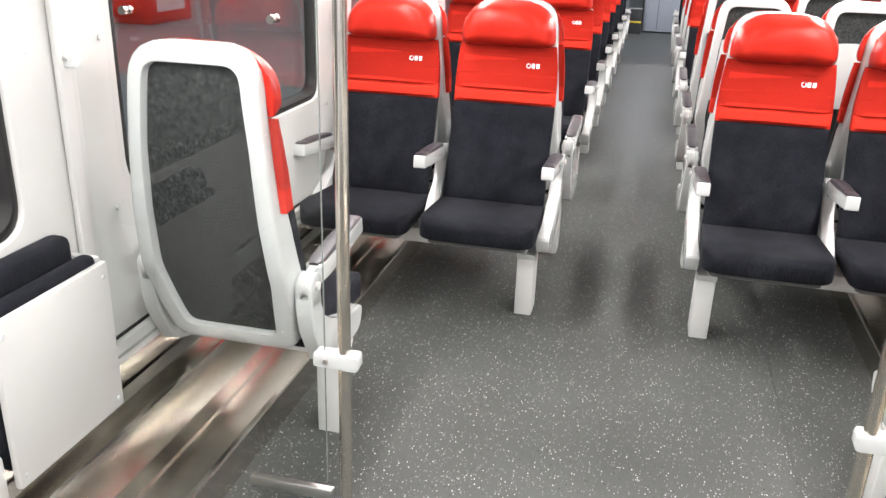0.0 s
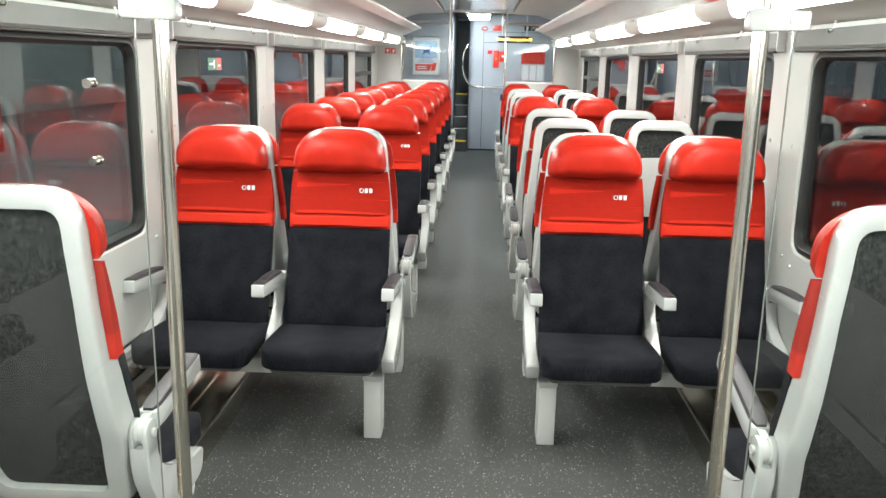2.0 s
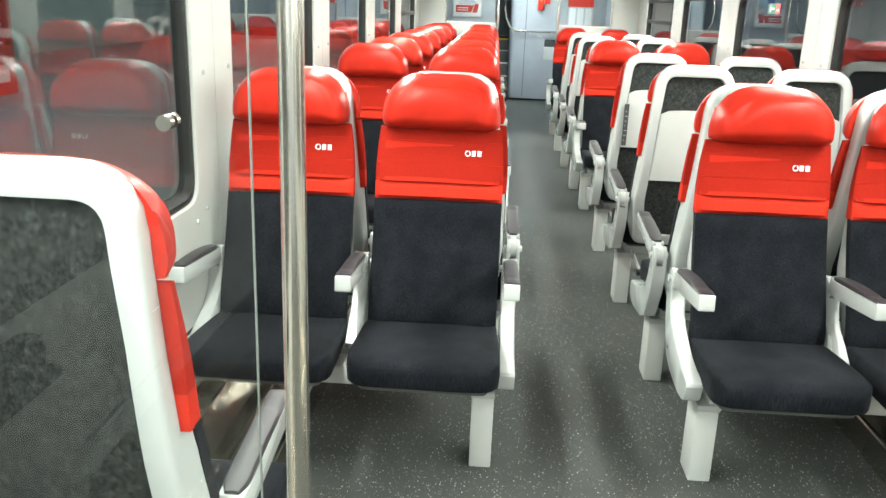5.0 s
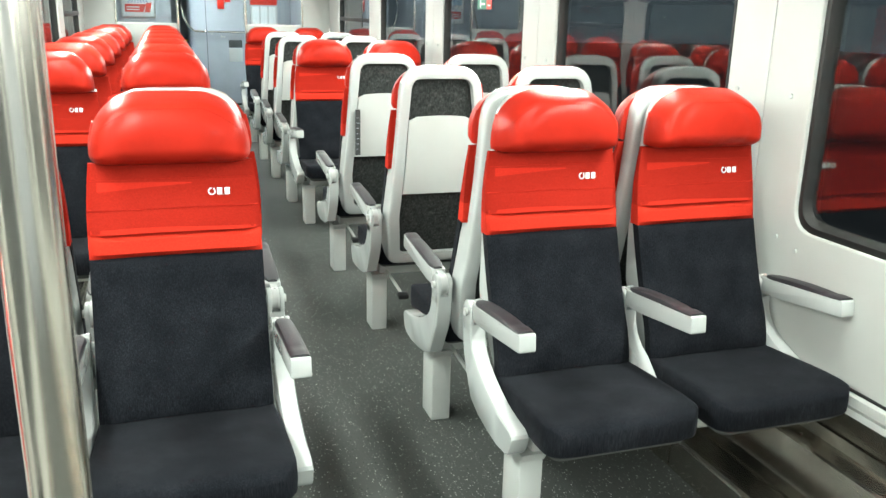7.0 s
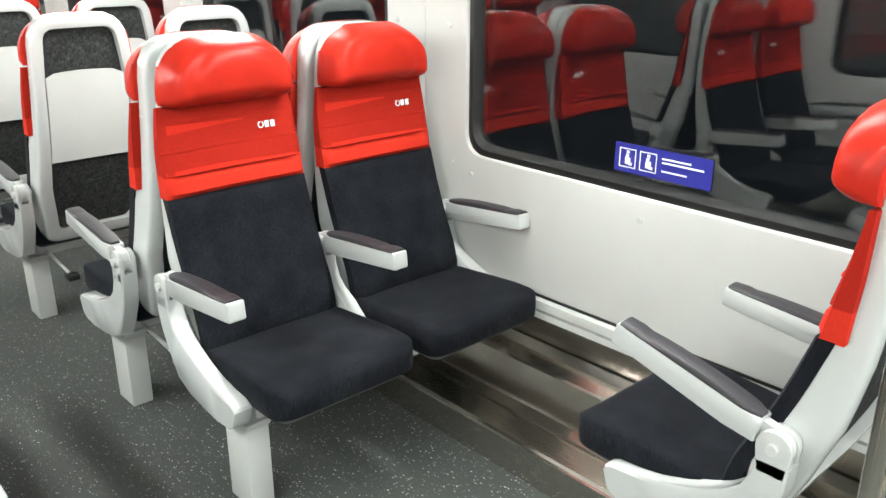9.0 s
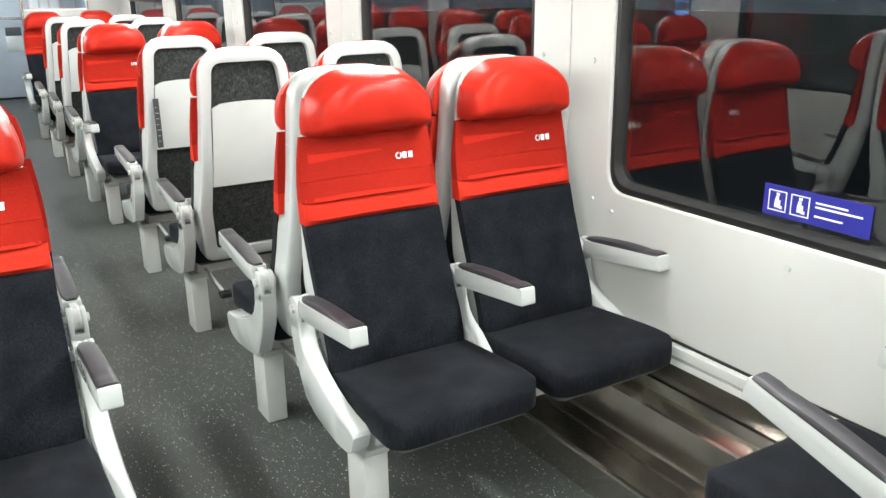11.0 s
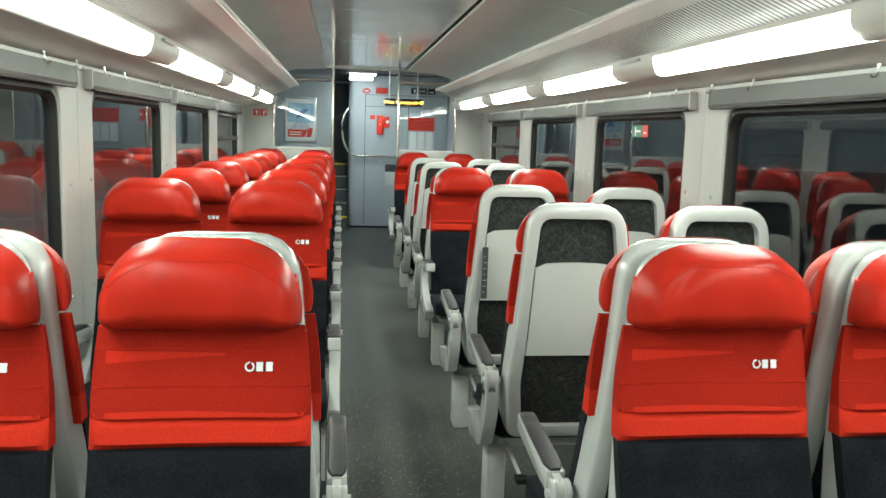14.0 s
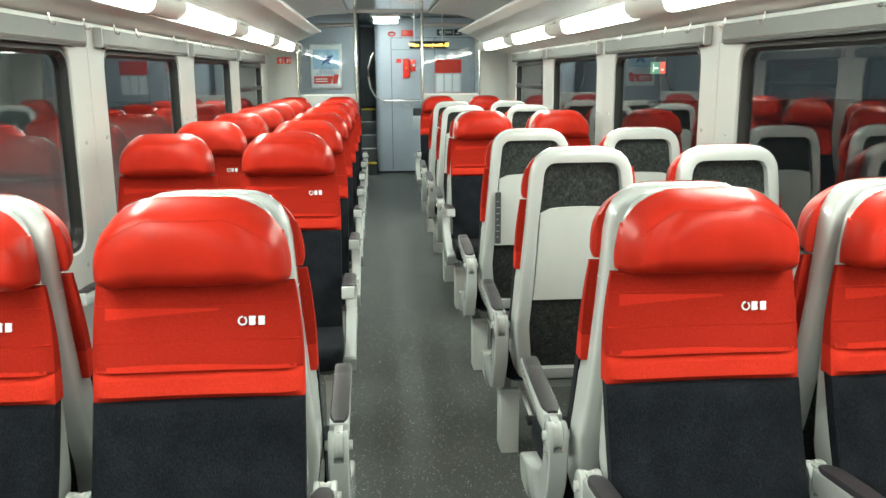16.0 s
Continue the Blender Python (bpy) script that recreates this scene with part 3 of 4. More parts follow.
def build_seat(label, centres, arms, leg_x, wall_side, tables, raised=0.0, set_back=0.0):
    """A bench of one or two seats on a single foot, its far end fixed to the wall."""
    seat = thing("double_seat" if len(centres) > 1 else "single_seat", label, "train seat", "train seats")
    for cx in centres:
        at = (cx, 0, 0)
        put("cushion", SEAT["cushion"], seat, at, "dark navy cloth seat cushion")
        put("backrest", SEAT["backrest"], seat, at, "dark navy ribbed cloth")
        put("red_band", SEAT["red_band"], seat, at, "bright red cloth band")
        cover = put("shoulder_cover", SEAT["shoulder_cover"], seat, at, "red cloth with pleats")
        put("seam", SEAT["seam"], cover)
        put("stripe", SEAT["stripe"], cover, (0, 0, 0), "lighter red cloth stripes")
        put("emblem", SEAT["emblem"], cover, (0, 0, 0), "pale ring and two blocks")
        head = put("headrest", SEAT["headrest"], seat, at, "glossy red leather headrest")
        put("stitching", SEAT["stitching"], head)
        shell = put("shell", SEAT["shell"], seat, at, "pale grey plastic shell")
        put("shell_joint", SEAT["shell_joint"], shell)
        put("shell_joint", SEAT["shell_joint"], shell, (0, 0, 0)).scale.x = -1
        put("back_panel", SEAT["back_panel"], seat, at, "dark grey mottled cloth")
        if tables:
            put("fold_table", SEAT["fold_table"], seat, at, "pale grey folded table")
        put("seat_pan", SEAT["seat_pan"], seat, at, "dull grey pan under the cushion")
    for ax in arms:
        middle = len(centres) > 1 and abs(ax) < 0.01
        frame_part = put("side_frame", SEAT["mid_frame" if middle else "side_frame"], seat, (ax, set_back, 0))
        put("hinge", SEAT["hinge"], frame_part)
        arm = put("armrest", SEAT["arm"], seat, (ax, set_back, 0), "white plastic armrest")
        lift = raised if ax * leg_x > 0 else 0.0
        arm.matrix_basis = pose(ax, set_back + HINGE_Y, HINGE_Z, -lift) @ pose(0, -HINGE_Y, -HINGE_Z)
        put("pad", SEAT["pad"], arm, (0, 0, 0), "dark rubber pad")
    leg = join(box((leg_x - 0.036, -0.218, 0.0), (leg_x + 0.036, -0.100, 0.262), 0.005),
               prism([(-0.232, 0.280), (-0.232, 0.272), (-0.219, 0.254), (-0.099, 0.254), (-0.085, 0.272), (-0.085, 0.280)], leg_x - 0.0385, leg_x + 0.0385, 0.003))
    part("leg", leg, LEG, seat, "white painted foot")
    lo, hi = sorted((leg_x, wall_side))
    part("beam", box((lo, -0.215, 0.272), (hi, -0.105, 0.336), 0.008), LEG, seat, "white painted cross beam")
    if len(centres) > 1:
        pedal = part("pedal", rod((leg_x * 0.92, -0.11, 0.29), (leg_x * 0.92, 0.16, 0.264), 0.007), HOUSING, seat, "thin grey release bar")
        part("pedal_pad", box((leg_x * 0.92 - 0.022, 0.15, 0.25), (leg_x * 0.92 + 0.022, 0.20, 0.272), 0.004), BLACK, pedal, "small black pad")
    return seat


# ---- floor ----
FAR_Y = 17.0
floor = part("floor", box((-1.0, BACK_Y, -0.08), (1.0, END_Y + 0.4, 0.0)), FLOOR)
tagged(floor, "dark grey rubber floor with pale chips", "floor", kind="structure")
for side in (-1, 1):
    a, b = sorted((side * 0.94, side * 1.36))
    sub = part("floor_edge", box((a, BACK_Y, -0.12), (b, END_Y, -0.035)), STEEL)
    tagged(sub, "dull steel floor channel under the seats", "floor", kind="structure")
    duct = thing("floor_duct", "stepped stainless steel duct along the wall", "duct", kind="structure")
    for y0, y1 in ((BACK_Y, 0.9), (0.903, 3.45), (3.453, 6.2), (6.203, 8.8), (8.803, FRONT_Y)):
        lip = prism([(side * x, z) for x, z in ((0.985, 0.004), (0.989, 0.102), (0.993, 0.108), (1.006, 0.109), (1.012, 0.074), (1.15, 0.070), (1.154, 0.080), (1.208, 0.078), (1.240, 0.202), (1.247, 0.208), (1.318, 0.213), (1.333, 0.244), (1.333, -0.03), (0.985, -0.03))], y0, y1, axis="y")
        part("duct_section", lip, STEEL, duct, smooth=False)
    for y in (1.32, 1.98, 2.7, 3.2):
        part("duct_screw", rod((side * 1.285, y, 0.206), (side * 1.285, y, 0.215), 0.006, 8), STEEL, duct)
    rail = thing("seat_rail", "grey aluminium seat rail fixed along the wall", "rail", kind="structure")
    part("rail_bar", prism([(side * (WALL_X - dx), 0.367 + dz) for dx, dz in ((0.0, -0.031), (0.028, -0.031), (0.028, -0.010), (0.010, -0.008), (0.010, -0.002), (0.028, 0.0), (0.028, 0.029), (0.0, 0.029))], BACK_Y, FRONT_Y, axis="y"), LEG, rail, smooth=False)
    part("rail_gap", box((min(side * (WALL_X - 0.004), side * WALL_X), BACK_Y, 0.397), (max(side * (WALL_X - 0.004), side * WALL_X), FRONT_Y, 0.406)), RUBBER, rail, "dark gap above the rail", smooth=False)
joint = thing("floor_seam", "thin dark seams in the rubber floor", "seam", kind="structure")
for x in (-0.62, 0.62):
    part("seam_line", box((x - 0.0008, BACK_Y, 0.0), (x + 0.0008, FRONT_Y, 0.0006)), BLACK, joint)


# ---- side walls with windows ----
def window_outline(y0, y1, z0, z1, r, steps=6):
    return arc_corners([(y0, z0, r), (y1, z0, r), (y1, z1, r), (y0, z1, r)], steps)


def holed_panel(side, y0, y1, z0, z1, hole, depth):
    """A flat panel with a round-cornered opening and a reveal."""
    bm = bmesh.new()
    corners = [(y0, z0), (y1, z0), (y1, z1), (y0, z1)]
    n = len(hole)
    per = n // 4
    inn = [bm.verts.new((side * WALL_X, y, z)) for y, z in hole]
    back = [bm.verts.new((side * (WALL_X + depth), y, z)) for y, z in hole]
    out = [bm.verts.new((side * WALL_X, y, z)) for y, z in corners]
    rim = [bm.verts.new((side * (WALL_X + depth), y, z)) for y, z in corners]
    for i in range(n):
        j = (i + 1) % n
        c, d = i // per, j // per
        bm.faces.new((inn[i], inn[j], out[c]) if c == d else (inn[i], inn[j], out[d], out[c]))
        bm.faces.new((inn[i], back[i], back[j], inn[j]))
    for c in range(4):
        bm.faces.new((out[c], rim[c], rim[(c + 1) % 4], out[(c + 1) % 4]))
    edges = [e for e in bm.edges if e.verts[0] in inn and e.verts[1] in inn]
    bmesh.ops.recalc_face_normals(bm, faces=bm.faces)
    bmesh.ops.bevel(bm, geom=edges, offset=0.008, segments=3, affect="EDGES", profile=0.5)
    return bm


def frame_ring(side, hole, grow, x0, x1, x_mid):
    """A rubber ring round the pane."""
    bm = bmesh.new()
    cy = sum(p[0] for p in hole) / len(hole)
    cz = sum(p[1] for p in hole) / len(hole)
    hy = max(p[0] for p in hole) - cy
    hz = max(p[1] for p in hole) - cz
    rings = []
    for inset, x in ((-0.004, x0), (0.012, x_mid), (grow * 0.6, x_mid), (grow, x1), (grow, x1 + 0.02)):
        rings.append([bm.verts.new((side * x, cy + (y - cy) * (1 - inset / hy), cz + (z - cz) * (1 - inset / hz))) for y, z in hole])
    n = len(hole)
    for a, b in zip(rings, rings[1:]):
        for i in range(n):
            bm.faces.new((a[i], a[(i + 1) % n], b[(i + 1) % n], b[i]))
    return bm


def glass_pane(corners, towards, material, parent):
    """A pane as one sheet that faces the saloon."""
    me = bpy.data.meshes.new("pane")
    me.from_pydata(corners, [], [tuple(range(len(corners)))])
    me.update()
    if me.polygons[0].normal.dot(Vector(towards)) < 0:
        me.flip_normals()
    me.materials.append(material)
    ob = new("pane", me)
    ob.parent = parent
    ob.visible_shadow = False
    return tagged(ob)


for side in (-1, 1):
    a, b = sorted((side * (WALL_X - 0.004), side * (WALL_X + 0.010)))
    kick = part("baseboard", box((a, BACK_Y, 0.0), (b, FRONT_Y, 0.335)), STEEL, smooth=False)
    tagged(kick, "dull steel kick plate at the foot of the wall", "baseboard", kind="structure")
WIN_Z0, WIN_Z1 = 0.814, 1.612
for side, tag in ((-1, "wall_left"), (1, "wall_right")):
    low = part(tag, box(sorted((side * (WALL_X + 0.012), side * (WALL_X + 0.10)))[0:1] + [BACK_Y, -0.1], sorted((side * (WALL_X + 0.012), side * (WALL_X + 0.10)))[1:2] + [FRONT_Y + 0.1, 0.40]), WHITE)
    tagged(low, "white side wall of smooth plastic panels", "wall", kind="structure")
    for k in range(-3, 5):
        y0, y1 = JOINT0 + PERIOD * (k - 1) + 0.002, JOINT0 + PERIOD * k - 0.002
        y0, y1 = max(y0, BACK_Y), min(y1, FRONT_Y)
        w0, w1 = y0 + 0.205, y1 - 0.205
        if w1 - w0 < 0.4:
            continue
        narrow = k == 4
        if narrow:
            y1, w1 = FRONT_Y, JOINT0 + PERIOD * k - 0.16
        hole = window_outline(w0, w1, WIN_Z0, WIN_Z1, 0.085)
        part("panel", holed_panel(side, y0, y1, 0.268, 1.715, hole, 0.04), WHITE, low)
        win = tagged(thing("window_%d" % (k + 4 + (20 if side > 0 else 0)), "", "window", kind="structure"), "night-dark train window in a black rubber frame")
        part("window_frame", frame_ring(side, hole, 0.036, WALL_X + 0.014, WALL_X + 0.030, WALL_X + 0.008), RUBBER, win)
        for depth in (0.034, 0.058):
            glass_pane([(side * (WALL_X + depth), y, z) for y, z in window_outline(w0 + 0.02, w1 - 0.02, WIN_Z0 + 0.02, WIN_Z1 - 0.02, 0.07)], (-side, 0, 0), GLASS, win)
        if narrow:
            a, b = sorted((side * (WALL_X + 0.0), side * (WALL_X + 0.034)))
            part("window_bar", box((a, w0 + 0.02, 1.345), (b, w1 - 0.02, 1.385), 0.006), RUBBER, win)
            part("window_bar", box((a, w0 + 0.02, 1.565), (b, w1 - 0.02, 1.60), 0.006), RUBBER, win)
        # roller blind box over the window, with two coat hooks on the rail above it
        blind = thing("blind_box", "closed grey roller blind box above a window", "blind", "blind boxes")
        z0, z1 = 1.618, 1.692
        ends = (y0 + 0.10, min(y1, JOINT0 + PERIOD * k) - 0.10)
        xs = [side * (WALL_X - d) for d in (0.0, 0.030, 0.034, 0.030, 0.0)]
        part("box_front", prism(list(zip(xs, (z0, z0, z0 + 0.012, z1, z1))), ends[0], ends[1], axis="y"), BLIND, blind, smooth=False)
        for e, s in ((ends[0], -1), (ends[1], 1)):
            a, b = sorted((side * (WALL_X - 0.036), side * WALL_X))
            p, q = sorted((e, e + s * 0.012))
            part("end_cap", box((a, p, z0 - 0.004), (b, q, z1 + 0.004), 0.003), HOUSING, blind)
        part("pull_bar", box(sorted((side * (WALL_X - 0.036), side * (WALL_X - 0.02)))[0:1] + [ends[0] + 0.02, z0 - 0.010], sorted((side * (WALL_X - 0.036), side * (WALL_X - 0.02)))[1:2] + [ends[1] - 0.02, z0 - 0.001], 0.002), RUBBER, blind)
        for hy in (ends[0] + 0.12, ends[0] + 0.46, ends[1] - 0.42, ends[1] - 0.06):
            if hy < -1 or hy > 11:
                continue
            hook = thing("coat_hook", "small polished metal coat hook under the rail", "hook", "coat hooks")
            x = WALL_X - 0.052
            part("hook_bar", tube([(side * x, hy, 1.722), (side * x, hy, 1.690), (side * (x - 0.006), hy, 1.676), (side * (x - 0.018), hy, 1.674), (side * (x - 0.024), hy, 1.684)], 0.0030, 6), ALU, hook)
            part("hook_plate", box((min(side * x, side * (x + 0.006)), hy - 0.009, 1.704), (max(side * x, side * (x + 0.006)), hy + 0.009, 1.724), 0.002), ALU, hook)
        for sy, sz in ((y0 + 0.145, 1.232), (y1 - 0.12, 1.230), (y0 + 0.14, 0.772), (y1 - 0.14, 0.772), (y1 - 0.235, 0.747), ((y0 + y1) / 2, 0.747)):
            part("screw_head", rod((side * (WALL_X + 0.001), sy, sz), (side * (WALL_X - 0.006), sy, sz), 0.008, 12), SHELL, low)

# ---- rail, lamps and luggage racks along both sides ----
for side in (-1, 1):
    cove = part("cove_rail", strip([(side * x, z) for x, z in ((WALL_X + 0.004, 1.712), (WALL_X - 0.02, 1.712), (1.275, 1.716), (1.262, 1.722), (1.135, 1.742), (1.10, 1.742), (1.088, 1.752), (1.10, 1.775))], BACK_Y, FRONT_Y), COVE)
    tagged(cove, "beige plastic rail above the windows", "trim", kind="structure")
    lamp_profile = []
    p0, p1 = Vector((1.092, 1.752)), Vector((0.978, 1.806))
    out = Vector((-0.50, -0.87)).normalized()
    for i in range(11):
        f = i / 10
        lamp_profile.append(p0.lerp(p1, f) + out * 0.050 * math.sin(math.pi * f) ** 0.7)
    for k in range(-2, 5):
        y0, y1 = 3.870 + PERIOD * (k - 1), 5.190 + PERIOD * (k - 1)
        lamp = thing("wall_lamp", "long glowing white tube lamp beneath the luggage rack", "lamp", "tube lamps")
        part("diffuser", strip([(side * p.x, p.y) for p in lamp_profile], y0, y1, 0, 1), SOFT_LIGHT, lamp, "white glowing cover")
        part("tube", strip([(side * (p + out * 0.002).x, (p + out * 0.002).y) for p in lamp_profile[4:8]], y0, y1, 0, 1), LIGHT, lamp, "bright fluorescent tube")
        cover = part("lamp_cover", strip([(side * p.x, p.y + 0.001) for p in lamp_profile], y1, y0 + PERIOD, 0, 1), COVE, lamp, "beige plastic cover")
        part("cover_clip", box(sorted((side * 0.962, side * 0.984))[0:1] + [y1 + 0.14, 1.800], sorted((side * 0.962, side * 0.984))[1:2] + [y1 + 0.36, 1.812], 0.002), HOUSING, lamp)
    tagged(part("lamp_tray", strip([(side * x, z) for x, z in ((0.974, 1.8065), (0.972, 1.826), (1.06, 1.830), (1.108, 1.80), (1.104, 1.772))], BACK_Y, FRONT_Y, 0.002), COVE), "beige tray that holds the tube lamps", "trim", kind="structure")
    rack = thing("luggage_rack", "ribbed metal luggage rack along the wall", "luggage rack", kind="structure")
    sx = side
    r_end = 10.75
    part("shelf", strip([(sx * 0.985, 1.822), (sx * 0.80, 1.901), (sx * LIP_X, 1.930)], BACK_Y, r_end, 0.006), COVE_DARK, rack)
    part("lip", tube([(sx * LIP_X, BACK_Y, LIP_Z + 0.004), (sx * LIP_X, r_end, LIP_Z + 0.004)], 0.011, 10), LIP, rack, "polished metal edge")
    verts, faces = [], []
    y = BACK_Y + 0.1
    while y < r_end - 0.1:
        b = len(verts)
        for x, half in ((0.968, 0.001), (0.962, 0.0048), (0.806, 0.0048), (0.800, 0.001)):
            z = 1.822 + (0.985 - x) / 0.185 * 0.079 - 0.0075
            verts += [(sx * x, y - half, z), (sx * x, y + half, z)]
        faces += [(b + 2 * k, b + 2 * k + 1, b + 2 * k + 3, b + 2 * k + 2) for k in range(3)]
        y += 0.0275
    me = bpy.data.meshes.new("slots")
    me.from_pydata(verts, [], faces)
    me.materials.append(SLOT)
    slots = new("slots", me)
    slots.parent = rack
    tagged(slots, "narrow dark slots", kind="stuff")
    for y in (1.0, 2.85, 4.7, 6.55, 8.4, 10.2):
        part("rack_bracket", prism([(sx * 0.98, 1.826), (sx * 0.74, 1.932), (sx * 0.80, 1.96), (sx * 1.0, 1.95)], y - 0.006, y + 0.006, axis="y"), RACK, rack)
    # red rounded plate hung under the rack
    plate = thing("rack_sign", "glossy red rounded plate under the luggage rack", "sign", "red plates")
    oval = arc_corners([(-0.15, -0.115, 0.07), (0.15, -0.115, 0.07), (0.15, 0.115, 0.07), (-0.15, 0.115, 0.07)], 5)
    bm = bmesh.new()
    faces2 = []
    for lift in (0.0, 0.018):
        faces2.append([bm.verts.new((sx * (0.845 + q * 0.92), 3.38 + p, 1.842 - q * 0.42 + lift)) for p, q in oval])
    bm.faces.new(faces2[0])
    bm.faces.new(faces2[1][::-1])
    for i in range(len(oval)):
        j = (i + 1) % len(oval)
        bm.faces.new((faces2[0][i], faces2[0][j], faces2[1][j], faces2[1][i]))
    part("plate", bm, RED_PAINT, plate)
    for p, q in ((-0.09, -0.03), (0.09, -0.03)):
        c = (sx * (0.845 + q * 0.92), 3.38 + p, 1.842 - q * 0.42)
        part("screw", rod((c[0], c[1], c[2] + 0.004), (c[0] - sx * 0.003, c[1], c[2] - 0.006), 0.010, 10), ALU, plate)

# ---- ceiling ----
ceiling = bmesh.new()
parts = []
for side in (-1, 1):
    y = BACK_Y
    while y < FRONT_Y:
        e = min(y + 0.92, FRONT_Y)
        parts.append(strip([(side * 0.455, CEILING_Z - 0.03), (side * 0.78, CEILING_Z - 0.045), (side * 1.02, CEILING_Z - 0.11), (side * 1.13, 1.98), (side * 1.15, 1.75)], y + 0.003, e - 0.003, 0.02))
        y = e
ceiling = join(ceiling, *parts)
tagged(part("ceiling", ceiling, CEIL), "grey semi-gloss ceiling panels with thin joints", "ceiling", kind="structure")
mid = join(*[box((-0.452, BACK_Y + 1.838 * k + 0.003, CEILING_Z - 0.015), (0.452, min(BACK_Y + 1.838 * (k + 1), FRONT_Y) - 0.003, CEILING_Z + 0.02)) for k in range(8)])
tagged(part("ceiling_middle", mid, CEIL_MID), "glossy grey ceiling strip over the aisle", "ceiling", kind="structure")
roof = part("ceiling_roof", box((-1.5, BACK_Y - 0.1, CEILING_Z + 0.16), (1.5, FAR_Y, CEILING_Z + 0.22)), CEIL)
tagged(roof, "plain closed roof above the ceiling panels", "ceiling", kind="structure")
for side, tag in ((-1, "wall_upper_left"), (1, "wall_upper_right")):
    a, b = sorted((side * 1.36, side * 1.46))
    up = part(tag, box((a, BACK_Y, 1.70), (b, FAR_Y, CEILING_Z + 0.16)), WHITE)
    tagged(up, "plain wall above the window rail", "wall", kind="structure")

# ---- rear end of the saloon, behind the start ----
rear = part("wall_rear", box((-1.46, BACK_Y - 0.10, 0.0), (1.46, BACK_Y, CEILING_Z + 0.2)), BLUEGREY)
tagged(rear, "plain grey end wall of the saloon", "wall", kind="structure")

# ---- seats, row by row ----
LEFT_FACING_BACK = [5.35 + 0.95 * k for k in range(7)]
proto = {}
for aisle in (-1, 1):
    for tables in (False, True):
        proto[aisle, tables] = build_seat("red and navy double train seat, white armrests" + (", tables folded behind" if tables else ""),
                                          (-HALF, HALF), (-2 * HALF, 0.0, 2 * HALF), aisle * 0.445, -aisle * 0.535, tables)
        proto[aisle, tables].location = (0, 0, -50)
rows = [(-1, 3.43, -1, False), (1, 3.43, -1, False), (-1, 3.865, 1, False), (1, 3.872, 1, False),
        (1, 4.815, 1, True), (1, 5.765, 1, True), (1, 7.215, -1, False), (1, 7.62, 1, False), (1, 8.61, 1, True), (1, 9.57, 1, True), (1, 11.05, -1, False)]
rows += [(-1, y, -1, True) for y in LEFT_FACING_BACK]
for side, y, facing, tables in rows:
    turn = 0 if facing < 0 else 180
    aisle = -side if facing < 0 else side
    copy_thing(proto[aisle, tables], pose(side * BENCH_X[facing], y, 0, 0, 0, turn))
for p in proto.values():
    for o in (*p.children_recursive, p):
        bpy.data.objects.remove(o)
for side in (-1, 1):
    s = build_seat("red and navy single train seat behind a glass screen", (0.0,), (-0.240, 0.240), side * 0.215, -side * 0.28, False, 0.0 if side < 0 else 9.0)
    s.matrix_basis = pose(side * 1.037, 2.06 if side < 0 else 2.095, 0, 0, 0, 180)

# ---- glass screens with poles at the near end ----
GLASS_Y = 1.785
for side in (-1, 1):
    screen = thing("glass_screen", "clear glass draught screen clamped to a steel pole", "glass screen", "glass screens")
    px = -0.622 if side < 0 else 0.610
    part("pole", rod((px, GLASS_Y, 0.0), (px, GLASS_Y, CEILING_Z), 0.0165, 24), POLE, screen, "brushed steel grab pole")
    a, b = sorted((side * 0.676, side * 1.315))
    glass_pane([(a, GLASS_Y, 0.11), (b, GLASS_Y, 0.11), (b, GLASS_Y, 1.98), (a, GLASS_Y, 1.98)], (0, -1, 0), SCREEN, screen)
    e = side * 0.676
    part("pane_edge", box((min(e, e - side * 0.002), GLASS_Y - 0.0025, 0.11), (max(e, e - side * 0.002), GLASS_Y + 0.0025, 1.98)), GLASS_EDGE, screen, "ground edge of the glass", smooth=False)
    for z in (0.492, 1.642):
        c = arc_corners([(side * 0.580, z - 0.023, 0.012), (side * 0.580, z + 0.023, 0.012), (side * 0.70, z + 0.019, 0.008), (side * 0.70, z - 0.019, 0.008)], 3)
        clamp = part("clamp", prism(c, GLASS_Y - 0.022, GLASS_Y + 0.022, 0.005, axis="y"), SHELL, screen, "white plastic clamp")
        part("screw", rod((side * 0.665, GLASS_Y - 0.026, z), (side * 0.665, GLASS_Y - 0.02, z), 0.007, 10), ALU, clamp)
    for z in (0.45, 1.20):
        a, b = sorted((side * 1.292, side * (WALL_X - 0.002)))
        clamp = part("clamp", box((a, GLASS_Y - 0.014, z - 0.019), (b, GLASS_Y + 0.014, z + 0.019), 0.004), SHELL, screen)
        part("screw", rod((side * 1.318, GLASS_Y - 0.018, z), (side * 1.318, GLASS_Y - 0.013, z), 0.006, 10), ALU, clamp)
    a, b = sorted((side * 0.66, side * 0.90))
    part("bottom_rail", box((a, GLASS_Y - 0.012, 0.055), (b, GLASS_Y + 0.012, 0.088), 0.003), ALU, screen)
    a, b = sorted((side * (WALL_X - 0.004), side * (WALL_X - 0.022)))
    part("wall_profile", box((a, GLASS_Y - 0.03, 0.36), (b, GLASS_Y + 0.03, 1.70), 0.004), WHITE, screen)
    for kx, kz in () if side > 0 else ((0.778, 1.323), (0.778, 1.488), (1.147, 1.323), (1.147, 1.488)):
        knob = part("glass_knob", join(rod((side * kx, GLASS_Y - 0.018, kz), (side * kx, GLASS_Y - 0.004, kz), 0.010, 14), rod((side * kx, GLASS_Y + 0.004, kz), (side * kx, GLASS_Y + 0.014, kz), 0.010, 14)), POLE, screen, "small round steel fixing")

